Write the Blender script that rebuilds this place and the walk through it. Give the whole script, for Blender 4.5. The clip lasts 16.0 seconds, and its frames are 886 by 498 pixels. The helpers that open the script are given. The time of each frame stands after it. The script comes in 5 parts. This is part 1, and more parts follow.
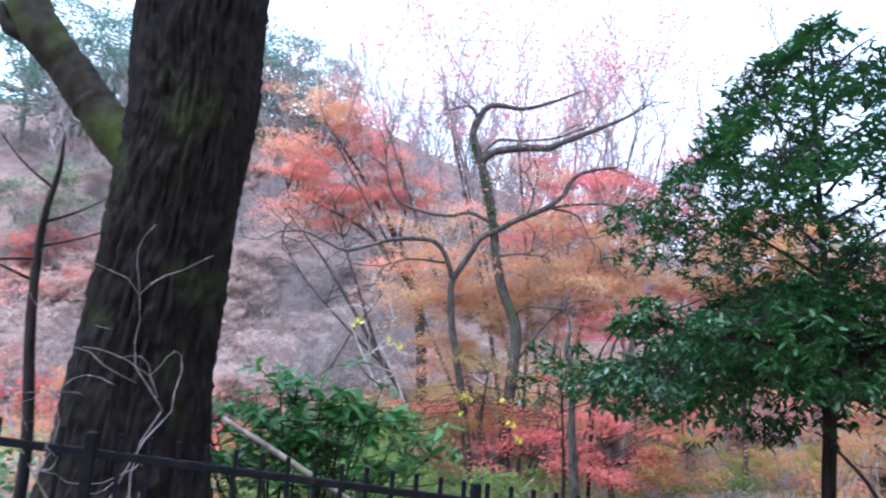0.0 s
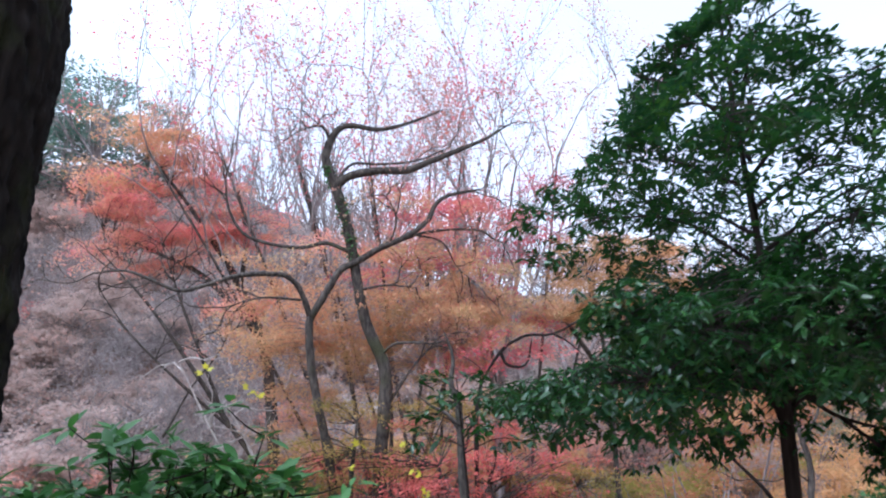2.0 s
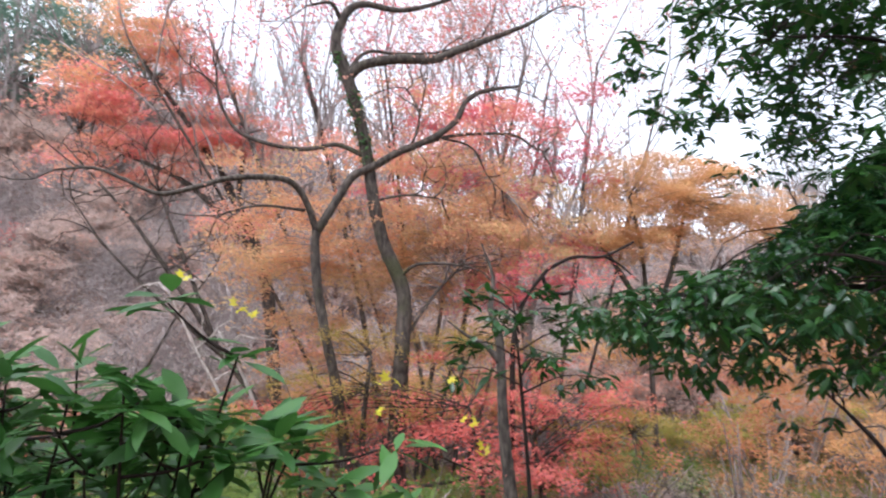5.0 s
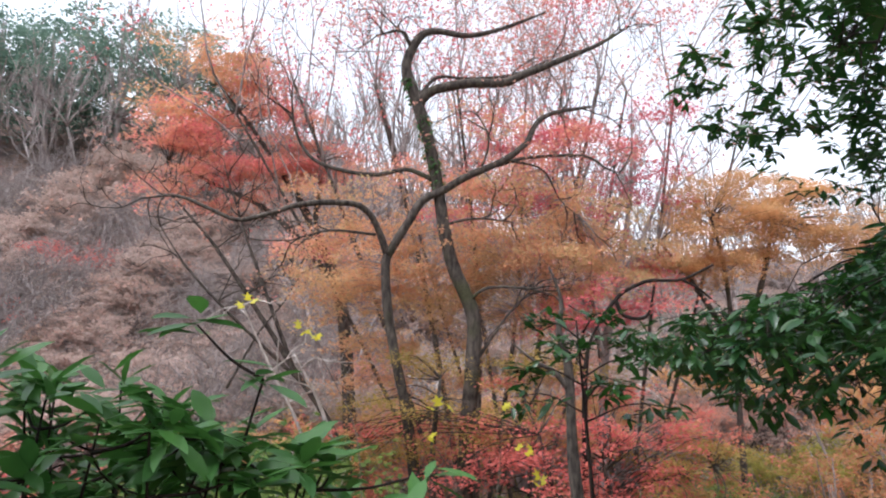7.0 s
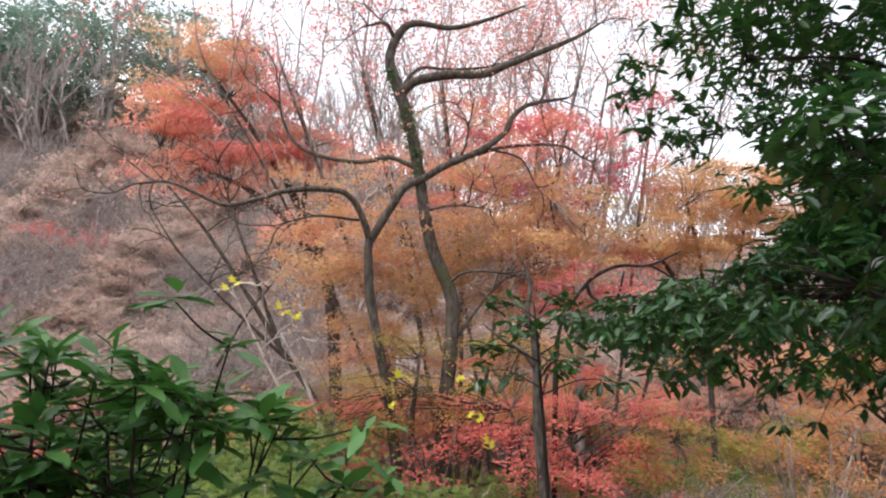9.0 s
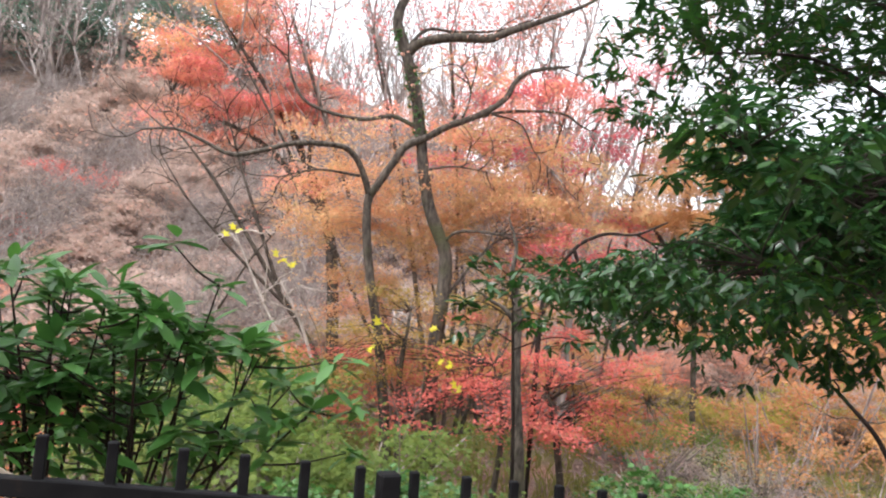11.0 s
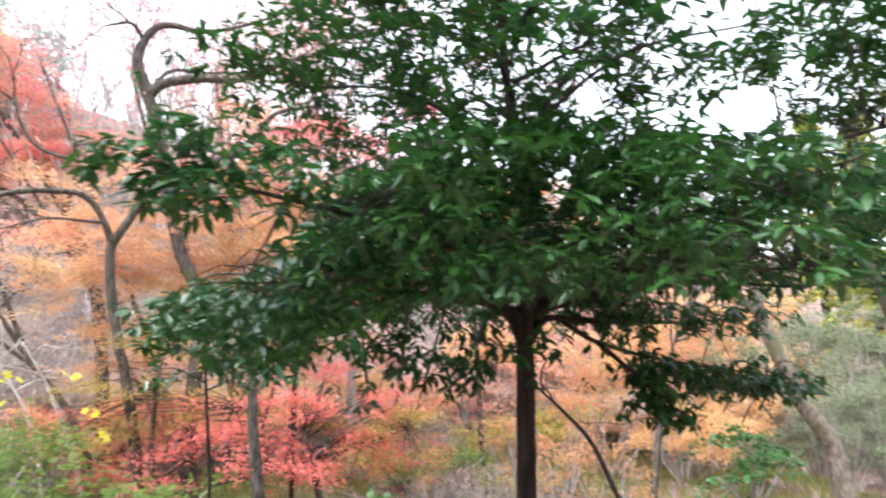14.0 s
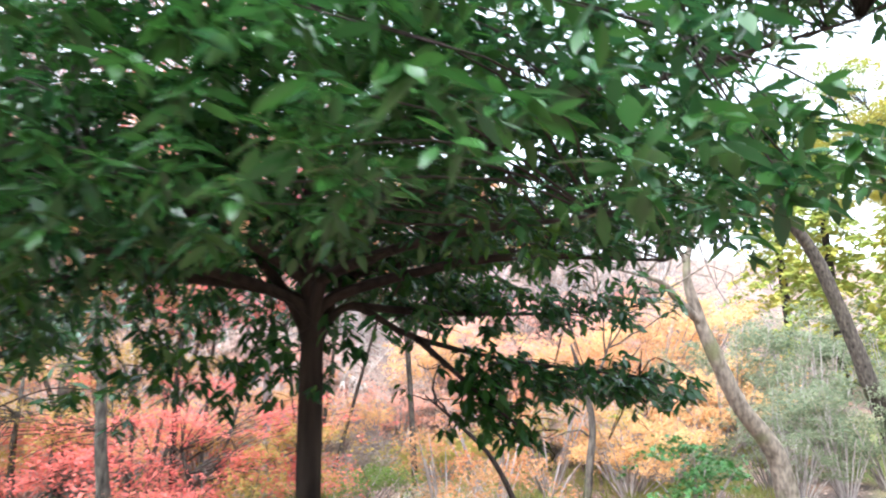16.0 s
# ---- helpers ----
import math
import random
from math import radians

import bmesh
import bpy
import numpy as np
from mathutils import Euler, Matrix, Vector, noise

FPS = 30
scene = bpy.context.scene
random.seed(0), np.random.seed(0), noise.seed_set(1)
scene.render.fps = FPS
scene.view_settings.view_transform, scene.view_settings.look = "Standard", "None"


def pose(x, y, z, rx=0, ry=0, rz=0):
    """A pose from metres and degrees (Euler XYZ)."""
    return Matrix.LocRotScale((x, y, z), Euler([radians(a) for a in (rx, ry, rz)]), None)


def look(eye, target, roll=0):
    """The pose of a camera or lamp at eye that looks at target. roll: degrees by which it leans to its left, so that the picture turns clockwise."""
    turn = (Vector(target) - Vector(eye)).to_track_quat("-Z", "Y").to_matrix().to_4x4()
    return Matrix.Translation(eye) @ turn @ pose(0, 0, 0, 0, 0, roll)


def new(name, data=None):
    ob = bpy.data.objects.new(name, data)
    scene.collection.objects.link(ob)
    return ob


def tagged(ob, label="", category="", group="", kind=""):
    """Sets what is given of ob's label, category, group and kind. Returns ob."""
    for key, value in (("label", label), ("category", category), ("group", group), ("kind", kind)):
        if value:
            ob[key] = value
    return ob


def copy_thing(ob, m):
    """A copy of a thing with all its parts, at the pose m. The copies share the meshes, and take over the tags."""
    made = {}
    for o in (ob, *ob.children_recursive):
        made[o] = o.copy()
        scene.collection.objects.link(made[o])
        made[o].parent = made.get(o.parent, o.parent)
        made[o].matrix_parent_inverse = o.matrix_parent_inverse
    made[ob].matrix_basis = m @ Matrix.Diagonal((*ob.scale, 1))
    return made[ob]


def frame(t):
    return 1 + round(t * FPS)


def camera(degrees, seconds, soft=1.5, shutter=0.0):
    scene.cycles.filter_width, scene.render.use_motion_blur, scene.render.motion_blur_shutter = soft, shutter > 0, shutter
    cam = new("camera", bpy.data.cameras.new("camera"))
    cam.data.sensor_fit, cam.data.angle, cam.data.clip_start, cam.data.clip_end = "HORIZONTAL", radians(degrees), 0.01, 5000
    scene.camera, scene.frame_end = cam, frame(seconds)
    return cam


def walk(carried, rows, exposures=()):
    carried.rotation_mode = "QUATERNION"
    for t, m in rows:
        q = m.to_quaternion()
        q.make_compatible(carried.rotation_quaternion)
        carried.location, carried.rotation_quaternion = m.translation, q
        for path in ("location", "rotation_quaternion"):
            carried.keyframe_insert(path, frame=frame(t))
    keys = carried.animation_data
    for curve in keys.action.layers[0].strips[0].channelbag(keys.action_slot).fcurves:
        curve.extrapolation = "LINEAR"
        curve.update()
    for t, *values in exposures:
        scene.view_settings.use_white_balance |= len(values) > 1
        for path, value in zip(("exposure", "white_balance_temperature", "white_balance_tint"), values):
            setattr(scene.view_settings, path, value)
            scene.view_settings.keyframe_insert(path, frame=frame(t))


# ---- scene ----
cam = camera(65.2, 16.0, soft=2.1, shutter=0.5)
METRES, EYE, TILT, LEAN, TURN = 8.0, 1.55, 8.5, -3.7, 0.0
ROWS = [
    (0.0, 0.0, 0.0, 0.0, 0.0, 0.0, -0.0),
    (0.5, -0.017, 0.0441, -0.0071, -4.07, 0.29, 0.35),
    (1.0, -0.046, 0.0865, -0.0156, -8.98, 1.11, 2.56),
    (1.5, -0.0522, 0.127, -0.0252, -14.34, 0.32, 2.95),
    (2.0, -0.0507, 0.1777, -0.0477, -13.59, 4.02, 3.24),
    (2.5, -0.0506, 0.232, -0.06, -17.4, 0.82, 2.24),
    (3.0, -0.0439, 0.2802, -0.0683, -15.39, 0.87, 2.78),
    (3.5, -0.0574, 0.3272, -0.0756, -17.3, -0.43, 2.73),
    (4.0, -0.0536, 0.3658, -0.0912, -19.74, -1.58, 2.34),
    (4.5, -0.0466, 0.4136, -0.1, -16.91, -1.97, 2.06),
    (5.0, -0.045, 0.4327, -0.0988, -13.31, -0.8, 2.08),
    (7.5, -0.0203, 0.4363, -0.1008, -6.41, 1.48, 2.31),
    (8.0, -0.0252, 0.4133, -0.0985, -10.83, 1.02, 1.87),
    (8.5, -0.022, 0.3937, -0.0949, -11.89, 0.62, 1.93),
    (9.0, -0.0011, 0.3755, -0.0994, -7.06, 0.07, 1.93),
    (11.5, 0.0295, 0.3062, -0.0942, -6.53, -3.71, -1.51),
    (12.0, 0.0647, 0.2923, -0.0923, -7.18, 0.28, -1.39),
    (12.5, 0.1007, 0.2846, -0.093, -9.32, 0.77, -1.89),
    (13.0, 0.1205, 0.2872, -0.0944, -13.04, 0.64, -0.67),
    (13.5, 0.1595, 0.2732, -0.0964, -14.76, 0.98, 0.74),
    (14.0, 0.1918, 0.2715, -0.1058, -19.09, -0.22, 2.17),
    (14.5, 0.2236, 0.2861, -0.1083, -22.14, -0.64, 2.66),
    (15.0, 0.2677, 0.2921, -0.1167, -23.0, -0.01, 2.78),
    (15.5, 0.3107, 0.318, -0.129, -20.95, 0.82, 2.33),
    (16.0, 0.3545, 0.3469, -0.1399, -21.09, 0.83, 2.89),
]
walk(cam, [(t, pose(0, 0, EYE, TILT, LEAN, TURN) @ pose(METRES * x, METRES * y, METRES * z, 90 + pitch, roll, yaw)) for t, x, y, z, yaw, pitch, roll in ROWS],
     exposures=[(0.0, 0.62, 4850, 11), (1.5, 0.2, 5050, 11), (3.0, 0.0, 5450, 11), (5.0, 0.34, 5850, 12), (7.5, 0.02, 6050, 11), (9.0, 0.15, 6400, 11), (11.5, 0.72, 6400, 9), (13.0, 0.8, 6300, 10), (14.5, 1.38, 5900, 6), (16.0, 1.55, 5750, 4)])

# ---- light: bright overcast sky with a veiled high sun ----
world = bpy.data.worlds.new("overcast_sky")
scene.world = world
world.use_nodes = True
wn, wl = world.node_tree.nodes, world.node_tree.links
sky = wn.new("ShaderNodeTexSky")
sky.sky_type, sky.sun_disc = "NISHITA", False
sky.sun_elevation, sky.sun_rotation = radians(67), radians(-119)
sky.dust_density, sky.air_density = 4.0, 1.0
veil = wn.new("ShaderNodeHueSaturation")
veil.inputs["Saturation"].default_value = 0.18
veil.inputs["Value"].default_value = 2.7
wl.new(sky.outputs[0], veil.inputs["Color"])
wl.new(veil.outputs[0], wn["Background"].inputs["Color"])
wn["Background"].inputs["Strength"].default_value = 0.15
sun = new("sun", bpy.data.lights.new("sun", "SUN"))
sun.data.energy, sun.data.angle, sun.data.color = 0.8, radians(30), (1.0, 0.96, 0.9)
sun.matrix_world = look((-9, -5, 25), (0, 0, 0))

# ---- materials ----
def nodes_of(name):
    m = bpy.data.materials.new(name)
    m.use_nodes = True
    return m, m.node_tree.nodes, m.node_tree.links, m.node_tree.nodes["Principled BSDF"]


def ramp_node(n, stops):
    r = n.new("ShaderNodeValToRGB")
    while len(r.color_ramp.elements) < len(stops):
        r.color_ramp.elements.new(0.5)
    for e, (p, c) in zip(r.color_ramp.elements, stops):
        e.position, e.color = p, (*c, 1)
    return r


def noise_node(n, l, scale, detail=6.0, stretch=(1, 1, 1)):
    co, mp, nz = n.new("ShaderNodeTexCoord"), n.new("ShaderNodeMapping"), n.new("ShaderNodeTexNoise")
    mp.inputs["Scale"].default_value = stretch
    nz.inputs["Scale"].default_value, nz.inputs["Detail"].default_value = scale, detail
    l.new(co.outputs["Object"], mp.inputs[0])
    l.new(mp.outputs[0], nz.inputs["Vector"])
    return nz


def mix_node(n, l, fac, a, b, mode="MIX"):
    m = n.new("ShaderNodeMix")
    m.data_type, m.blend_type = "RGBA", mode
    if isinstance(fac, float):
        m.inputs["Factor"].default_value = fac
    else:
        l.new(fac, m.inputs["Factor"])
    l.new(a, m.inputs["A"])
    l.new(b, m.inputs["B"])
    return m.outputs["Result"]


def bark_material(name, dark, light, moss, moss_at=0.6, scale=9.0, bump=0.5, stretch=0.18):
    m, n, l, p = nodes_of(name)
    grain = noise_node(n, l, scale, 8.0, (1, 1, stretch))
    base = ramp_node(n, [(0.3, dark), (0.7, light)])
    l.new(grain.outputs[0], base.inputs[0])
    patch = noise_node(n, l, 1.7, 5.0)
    mask = ramp_node(n, [(moss_at, (0, 0, 0)), (moss_at + 0.14, (1, 1, 1))])
    l.new(patch.outputs[0], mask.inputs[0])
    fine = noise_node(n, l, 60.0, 3.0)
    green = ramp_node(n, [(0.3, tuple(c * 0.5 for c in moss)), (0.7, moss)])
    l.new(fine.outputs[0], green.inputs[0])
    l.new(mix_node(n, l, mask.outputs[0], base.outputs[0], green.outputs[0]), p.inputs["Base Color"])
    p.inputs["Roughness"].default_value = 0.92
    p.inputs["Specular IOR Level"].default_value = 0.15
    b = n.new("ShaderNodeBump")
    b.inputs["Strength"].default_value, b.inputs["Distance"].default_value = bump, 0.02
    l.new(grain.outputs[0], b.inputs["Height"])
    l.new(b.outputs[0], p.inputs["Normal"])
    return m


def leaf_material(name, colours, rough=0.6, thin=0.58, spec=0.2):
    m, n, l, p = nodes_of(name)
    g = n.new("ShaderNodeNewGeometry")
    oi = n.new("ShaderNodeObjectInfo")
    # hue drifts in patches through a crown and differs a little from leaf to leaf
    single, add, patch, fr = [n.new("ShaderNodeMath") for _ in range(4)]
    single.operation, add.operation, patch.operation, fr.operation = "MULTIPLY_ADD", "ADD", "MULTIPLY_ADD", "PINGPONG"
    l.new(g.outputs["Random Per Island"], single.inputs[0])
    single.inputs[1].default_value = 0.5
    drift = noise_node(n, l, 0.55, 2.0)
    l.new(drift.outputs[0], patch.inputs[0])
    patch.inputs[1].default_value, fr.inputs[1].default_value = 2.2, 1.0
    l.new(oi.outputs["Random"], patch.inputs[2])
    l.new(patch.outputs[0], single.inputs[2])
    l.new(single.outputs[0], add.inputs[0])
    add.inputs[1].default_value = 0.1
    l.new(add.outputs[0], fr.inputs[0])
    k = len(colours)
    r = ramp_node(n, [(i / (k - 1), c) for i, c in enumerate(colours)])
    l.new(fr.outputs[0], r.inputs[0])
    nz = noise_node(n, l, 1.1, 3.0)
    tone = ramp_node(n, [(0.3, (0.82, 0.82, 0.82)), (0.7, (1.0, 1.0, 1.0))])
    l.new(nz.outputs[0], tone.inputs[0])
    col = mix_node(n, l, 1.0, r.outputs[0], tone.outputs[0], "MULTIPLY")
    l.new(col, p.inputs["Base Color"])
    p.inputs["Roughness"].default_value = rough
    p.inputs["Specular IOR Level"].default_value = spec
    t, mx = n.new("ShaderNodeBsdfTranslucent"), n.new("ShaderNodeMixShader")
    l.new(col, t.inputs["Color"])
    mx.inputs[0].default_value = thin
    l.new(p.outputs[0], mx.inputs[1])
    l.new(t.outputs[0], mx.inputs[2])
    l.new(mx.outputs[0], n["Material Output"].inputs["Surface"])
    return m


def ground_material():
    m, n, l, p = nodes_of("leaf_litter_and_moss")
    big, mid, fine = noise_node(n, l, 0.16, 4.0), noise_node(n, l, 1.3, 6.0), noise_node(n, l, 22.0, 4.0)
    litter = ramp_node(n, [(0.25, (0.06, 0.04, 0.03)), (0.42, (0.17, 0.11, 0.085)), (0.56, (0.25, 0.19, 0.16)), (0.75, (0.34, 0.28, 0.25))])
    l.new(fine.outputs[0], litter.inputs[0])
    tint = ramp_node(n, [(0.32, (0.38, 0.36, 0.38)), (0.5, (0.85, 0.78, 0.76)), (0.68, (1.1, 0.82, 0.7))])
    l.new(mid.outputs[0], tint.inputs[0])
    warm = mix_node(n, l, 1.0, litter.outputs[0], tint.outputs[0], "MULTIPLY")
    moss = ramp_node(n, [(0.3, (0.07, 0.085, 0.03)), (0.6, (0.17, 0.18, 0.06)), (0.8, (0.30, 0.28, 0.11))])
    l.new(fine.outputs[0], moss.inputs[0])
    mask = ramp_node(n, [(0.52, (0, 0, 0)), (0.6, (1, 1, 1))])
    l.new(big.outputs[0], mask.inputs[0])
    co, sep = n.new("ShaderNodeTexCoord"), n.new("ShaderNodeSeparateXYZ")
    floor = n.new("ShaderNodeMapRange")
    floor.inputs["From Min"].default_value, floor.inputs["From Max"].default_value = 26.0, 20.0
    l.new(co.outputs["Object"], sep.inputs[0])
    l.new(sep.outputs["Y"], floor.inputs["Value"])
    both = n.new("ShaderNodeMath")
    both.operation = "MULTIPLY"
    l.new(floor.outputs[0], both.inputs[0])
    l.new(mask.outputs[0], both.inputs[1])
    l.new(mix_node(n, l, both.outputs[0], warm, moss.outputs[0]), p.inputs["Base Color"])
    p.inputs["Roughness"].default_value = 0.95
    b = n.new("ShaderNodeBump")
    b.inputs["Strength"].default_value, b.inputs["Distance"].default_value = 0.8, 0.05
    l.new(fine.outputs[0], b.inputs["Height"])
    l.new(b.outputs[0], p.inputs["Normal"])
    return m


def iron_material():
    m, n, l, p = nodes_of("black_painted_iron")
    nz = noise_node(n, l, 14.0, 6.0)
    c = ramp_node(n, [(0.35, (0.004, 0.004, 0.005)), (0.62, (0.008, 0.008, 0.009)), (0.76, (0.03, 0.018, 0.012))])
    l.new(nz.outputs[0], c.inputs[0])
    l.new(c.outputs[0], p.inputs["Base Color"])
    p.inputs["Roughness"].default_value = 0.75
    p.inputs["Specular IOR Level"].default_value = 0.1
    b = n.new("ShaderNodeBump")
    b.inputs["Strength"].default_value, b.inputs["Distance"].default_value = 0.2, 0.002
    l.new(nz.outputs[0], b.inputs["Height"])
    l.new(b.outputs[0], p.inputs["Normal"])
    return m


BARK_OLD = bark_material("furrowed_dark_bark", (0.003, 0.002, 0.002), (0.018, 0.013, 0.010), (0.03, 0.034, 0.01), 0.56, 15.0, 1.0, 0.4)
BARK_MOSS = bark_material("mossy_bark", (0.014, 0.011, 0.008), (0.04, 0.032, 0.022), (0.06, 0.075, 0.014), 0.42, 12.0, 0.9, 0.6)
BARK_MAPLE = bark_material("grey_maple_bark", (0.022, 0.018, 0.016), (0.12, 0.098, 0.082), (0.085, 0.082, 0.045), 0.58, 20.0, 0.9, 0.35)
BARK_DARK = bark_material("dark_smooth_bark", (0.010, 0.007, 0.006), (0.036, 0.026, 0.022), (0.05, 0.05, 0.03), 0.66, 18.0, 0.3)
BARK_PALE = bark_material("pale_grey_bark", (0.07, 0.055, 0.045), (0.25, 0.20, 0.165), (0.17, 0.16, 0.09), 0.56, 14.0, 0.6, 0.5)
BARK_BRUSH = bark_material("brown_brush_twig", (0.12, 0.095, 0.09), (0.46, 0.39, 0.37), (0.40, 0.29, 0.25), 0.55, 1.4, 0.1, 1.0)
BARK_TWIG = bark_material("grey_brown_twig", (0.15, 0.125, 0.12), (0.42, 0.36, 0.34), (0.36, 0.31, 0.24), 0.6, 10.0, 0.1)
BARK_WHITE = bark_material("weathered_dead_wood", (0.30, 0.26, 0.23), (0.56, 0.50, 0.46), (0.4, 0.38, 0.3), 0.75, 16.0, 0.2)
LEAF_ORANGE = leaf_material("orange_maple_leaf", [(0.76, 0.37, 0.22), (0.74, 0.45, 0.24), (0.72, 0.49, 0.27), (0.58, 0.45, 0.21), (0.72, 0.47, 0.28), (0.76, 0.43, 0.27)])
LEAF_OCHRE = leaf_material("ochre_maple_leaf", [(0.74, 0.42, 0.20), (0.66, 0.42, 0.19), (0.76, 0.42, 0.22), (0.60, 0.40, 0.17), (0.76, 0.36, 0.22)])
LEAF_RED = leaf_material("red_maple_leaf", [(0.78, 0.26, 0.27), (0.80, 0.31, 0.26), (0.82, 0.40, 0.27), (0.82, 0.45, 0.28), (0.78, 0.31, 0.30), (0.76, 0.26, 0.29)])
LEAF_SCARLET = leaf_material("scarlet_maple_leaf", [(0.74, 0.21, 0.17), (0.68, 0.18, 0.17), (0.74, 0.28, 0.18), (0.54, 0.23, 0.15), (0.74, 0.24, 0.18)])
LEAF_CRIMSON = leaf_material("crimson_maple_leaf", [(0.66, 0.13, 0.18), (0.76, 0.18, 0.20), (0.74, 0.24, 0.22), (0.78, 0.30, 0.20)])
LEAF_PEACH = leaf_material("faded_pink_leaf", [(0.66, 0.33, 0.26), (0.72, 0.38, 0.28), (0.62, 0.36, 0.30), (0.72, 0.33, 0.23)])
LEAF_RUST = leaf_material("rusty_orange_leaf", [(0.56, 0.23, 0.12), (0.60, 0.30, 0.15), (0.42, 0.24, 0.12), (0.32, 0.24, 0.12), (0.56, 0.27, 0.16)])
LEAF_OLIVE = leaf_material("olive_ochre_leaf", [(0.36, 0.27, 0.08), (0.46, 0.30, 0.10), (0.30, 0.27, 0.08), (0.52, 0.30, 0.12)])
LEAF_BROWN = leaf_material("withered_brown_leaf", [(0.50, 0.37, 0.32), (0.58, 0.43, 0.37), (0.38, 0.31, 0.27), (0.62, 0.38, 0.32), (0.50, 0.43, 0.31)])
LEAF_GREEN = leaf_material("glossy_evergreen_leaf", [(0.018, 0.058, 0.014), (0.032, 0.09, 0.015), (0.022, 0.068, 0.026), (0.058, 0.14, 0.016)], 0.26, 0.32, 0.5)
LEAF_SHRUB = leaf_material("shrub_leaf", [(0.036, 0.11, 0.024), (0.055, 0.155, 0.03), (0.075, 0.20, 0.036), (0.04, 0.12, 0.04)], 0.4, 0.32, 0.4)
LEAF_FERN = leaf_material("yellow_green_leaf", [(0.13, 0.19, 0.05), (0.19, 0.25, 0.06), (0.10, 0.17, 0.05), (0.28, 0.28, 0.09)])
LEAF_YELLOW = leaf_material("yellow_leaf", [(0.75, 0.66, 0.05), (0.80, 0.72, 0.10), (0.70, 0.68, 0.22)])
LEAF_LIME = leaf_material("lime_yellow_leaf", [(0.46, 0.41, 0.09), (0.40, 0.39, 0.10), (0.50, 0.38, 0.10), (0.32, 0.34, 0.10)])
LEAF_GREY = leaf_material("grey_green_leaf", [(0.18, 0.21, 0.12), (0.27, 0.29, 0.19), (0.13, 0.17, 0.10), (0.36, 0.34, 0.21)])
LEAF_NEEDLE = leaf_material("conifer_leaf", [(0.15, 0.24, 0.19), (0.20, 0.29, 0.21), (0.16, 0.25, 0.21), (0.34, 0.37, 0.20)], 0.6, 0.45)
LEAF_PINE = leaf_material("yellowing_pine_needle", [(0.20, 0.26, 0.05), (0.30, 0.30, 0.06), (0.42, 0.34, 0.06), (0.24, 0.28, 0.07)], 0.6, 0.35)
GRASS = leaf_material("dry_grass", [(0.28, 0.27, 0.09), (0.22, 0.25, 0.07), (0.34, 0.28, 0.13), (0.17, 0.20, 0.06)])
GROUND = ground_material()
IRON = iron_material()

# ---- mesh helpers ----
rng = np.random.default_rng(7)


def mesh_of(name, verts, faces, material, smooth=True):
    me = bpy.data.meshes.new(name)
    me.from_pydata(np.asarray(verts, float).tolist(), [], faces if isinstance(faces, list) else faces.tolist())
    me.materials.append(material)
    if smooth:
        me.polygons.foreach_set("use_smooth", [True] * len(me.polygons))
    me.update()
    return me


def part(name, data, parent, label=""):
    ob = new(name, data)
    ob.parent = parent
    return tagged(ob, label, kind="stuff" if name in ("fine_branching", "stem_tangle") else "")


def thing(name, label, category, group="", at=(0, 0, 0)):
    ob = new(name)
    ob.empty_display_size = 0.1
    ob.location = at
    return tagged(ob, label, category, group)


def smooth_line(points, per=4):
    """A smooth line through points of any width, with a few steps between each two."""
    p = np.asarray(points, float)
    q = np.vstack([2 * p[0] - p[1], p, 2 * p[-1] - p[-2]])
    out = []
    for i in range(1, len(q) - 2):
        for k in range(per):
            t = k / per
            a, b, c, d = q[i - 1:i + 3]
            out.append(0.5 * (2 * b + (c - a) * t + (2 * a - 5 * b + 4 * c - d) * t * t + (3 * b - a - 3 * c + d) * t ** 3))
    out.append(p[-1])
    return np.array(out)


def tube(line, radii, sides=6, rough=0.0):
    """Vertices and faces of a limb along line, closed at both ends."""
    p, r = np.asarray(line, float), np.maximum(np.asarray(radii, float), 0.0015)
    d = np.gradient(p, axis=0)
    d /= np.linalg.norm(d, axis=1)[:, None] + 1e-9
    ref = np.array([0.31, 0.95, 0.05]) if abs(d[0] @ np.array([0.31, 0.95, 0.05])) < 0.8 else np.array([1.0, 0, 0])
    u = np.cross(d, ref)
    u /= np.linalg.norm(u, axis=1)[:, None] + 1e-9
    w = np.cross(d, u)
    a = np.linspace(0, 2 * np.pi, sides, endpoint=False)
    rr = r[:, None] * (1 + rough * rng.uniform(-1, 1, (len(p), sides)))
    v = (p[:, None] + rr[..., None] * (np.cos(a)[None, :, None] * u[:, None] + np.sin(a)[None, :, None] * w[:, None])).reshape(-1, 3)
    f = []
    for i in range(len(p) - 1):
        for k in range(sides):
            f.append([i * sides + k, i * sides + (k + 1) % sides, (i + 1) * sides + (k + 1) % sides, (i + 1) * sides + k])
    f.append(list(range(sides - 1, -1, -1)))
    f.append(list(range((len(p) - 1) * sides, len(p) * sides)))
    return v, f


def joined(pieces):
    vs, fs, o = [], [], 0
    for v, f in pieces:
        vs.append(v)
        fs.extend([[i + o for i in q] for q in f])
        o += len(v)
    return np.vstack(vs), fs


def limb(points, per=4, sides=7, rough=0.05):
    """A limb from rows of x, y, z, radius."""
    s = smooth_line(points, per)
    return tube(s[:, :3], s[:, 3], sides, rough)


def unit(v):
    return v / (np.linalg.norm(v, axis=-1, keepdims=True) + 1e-9)


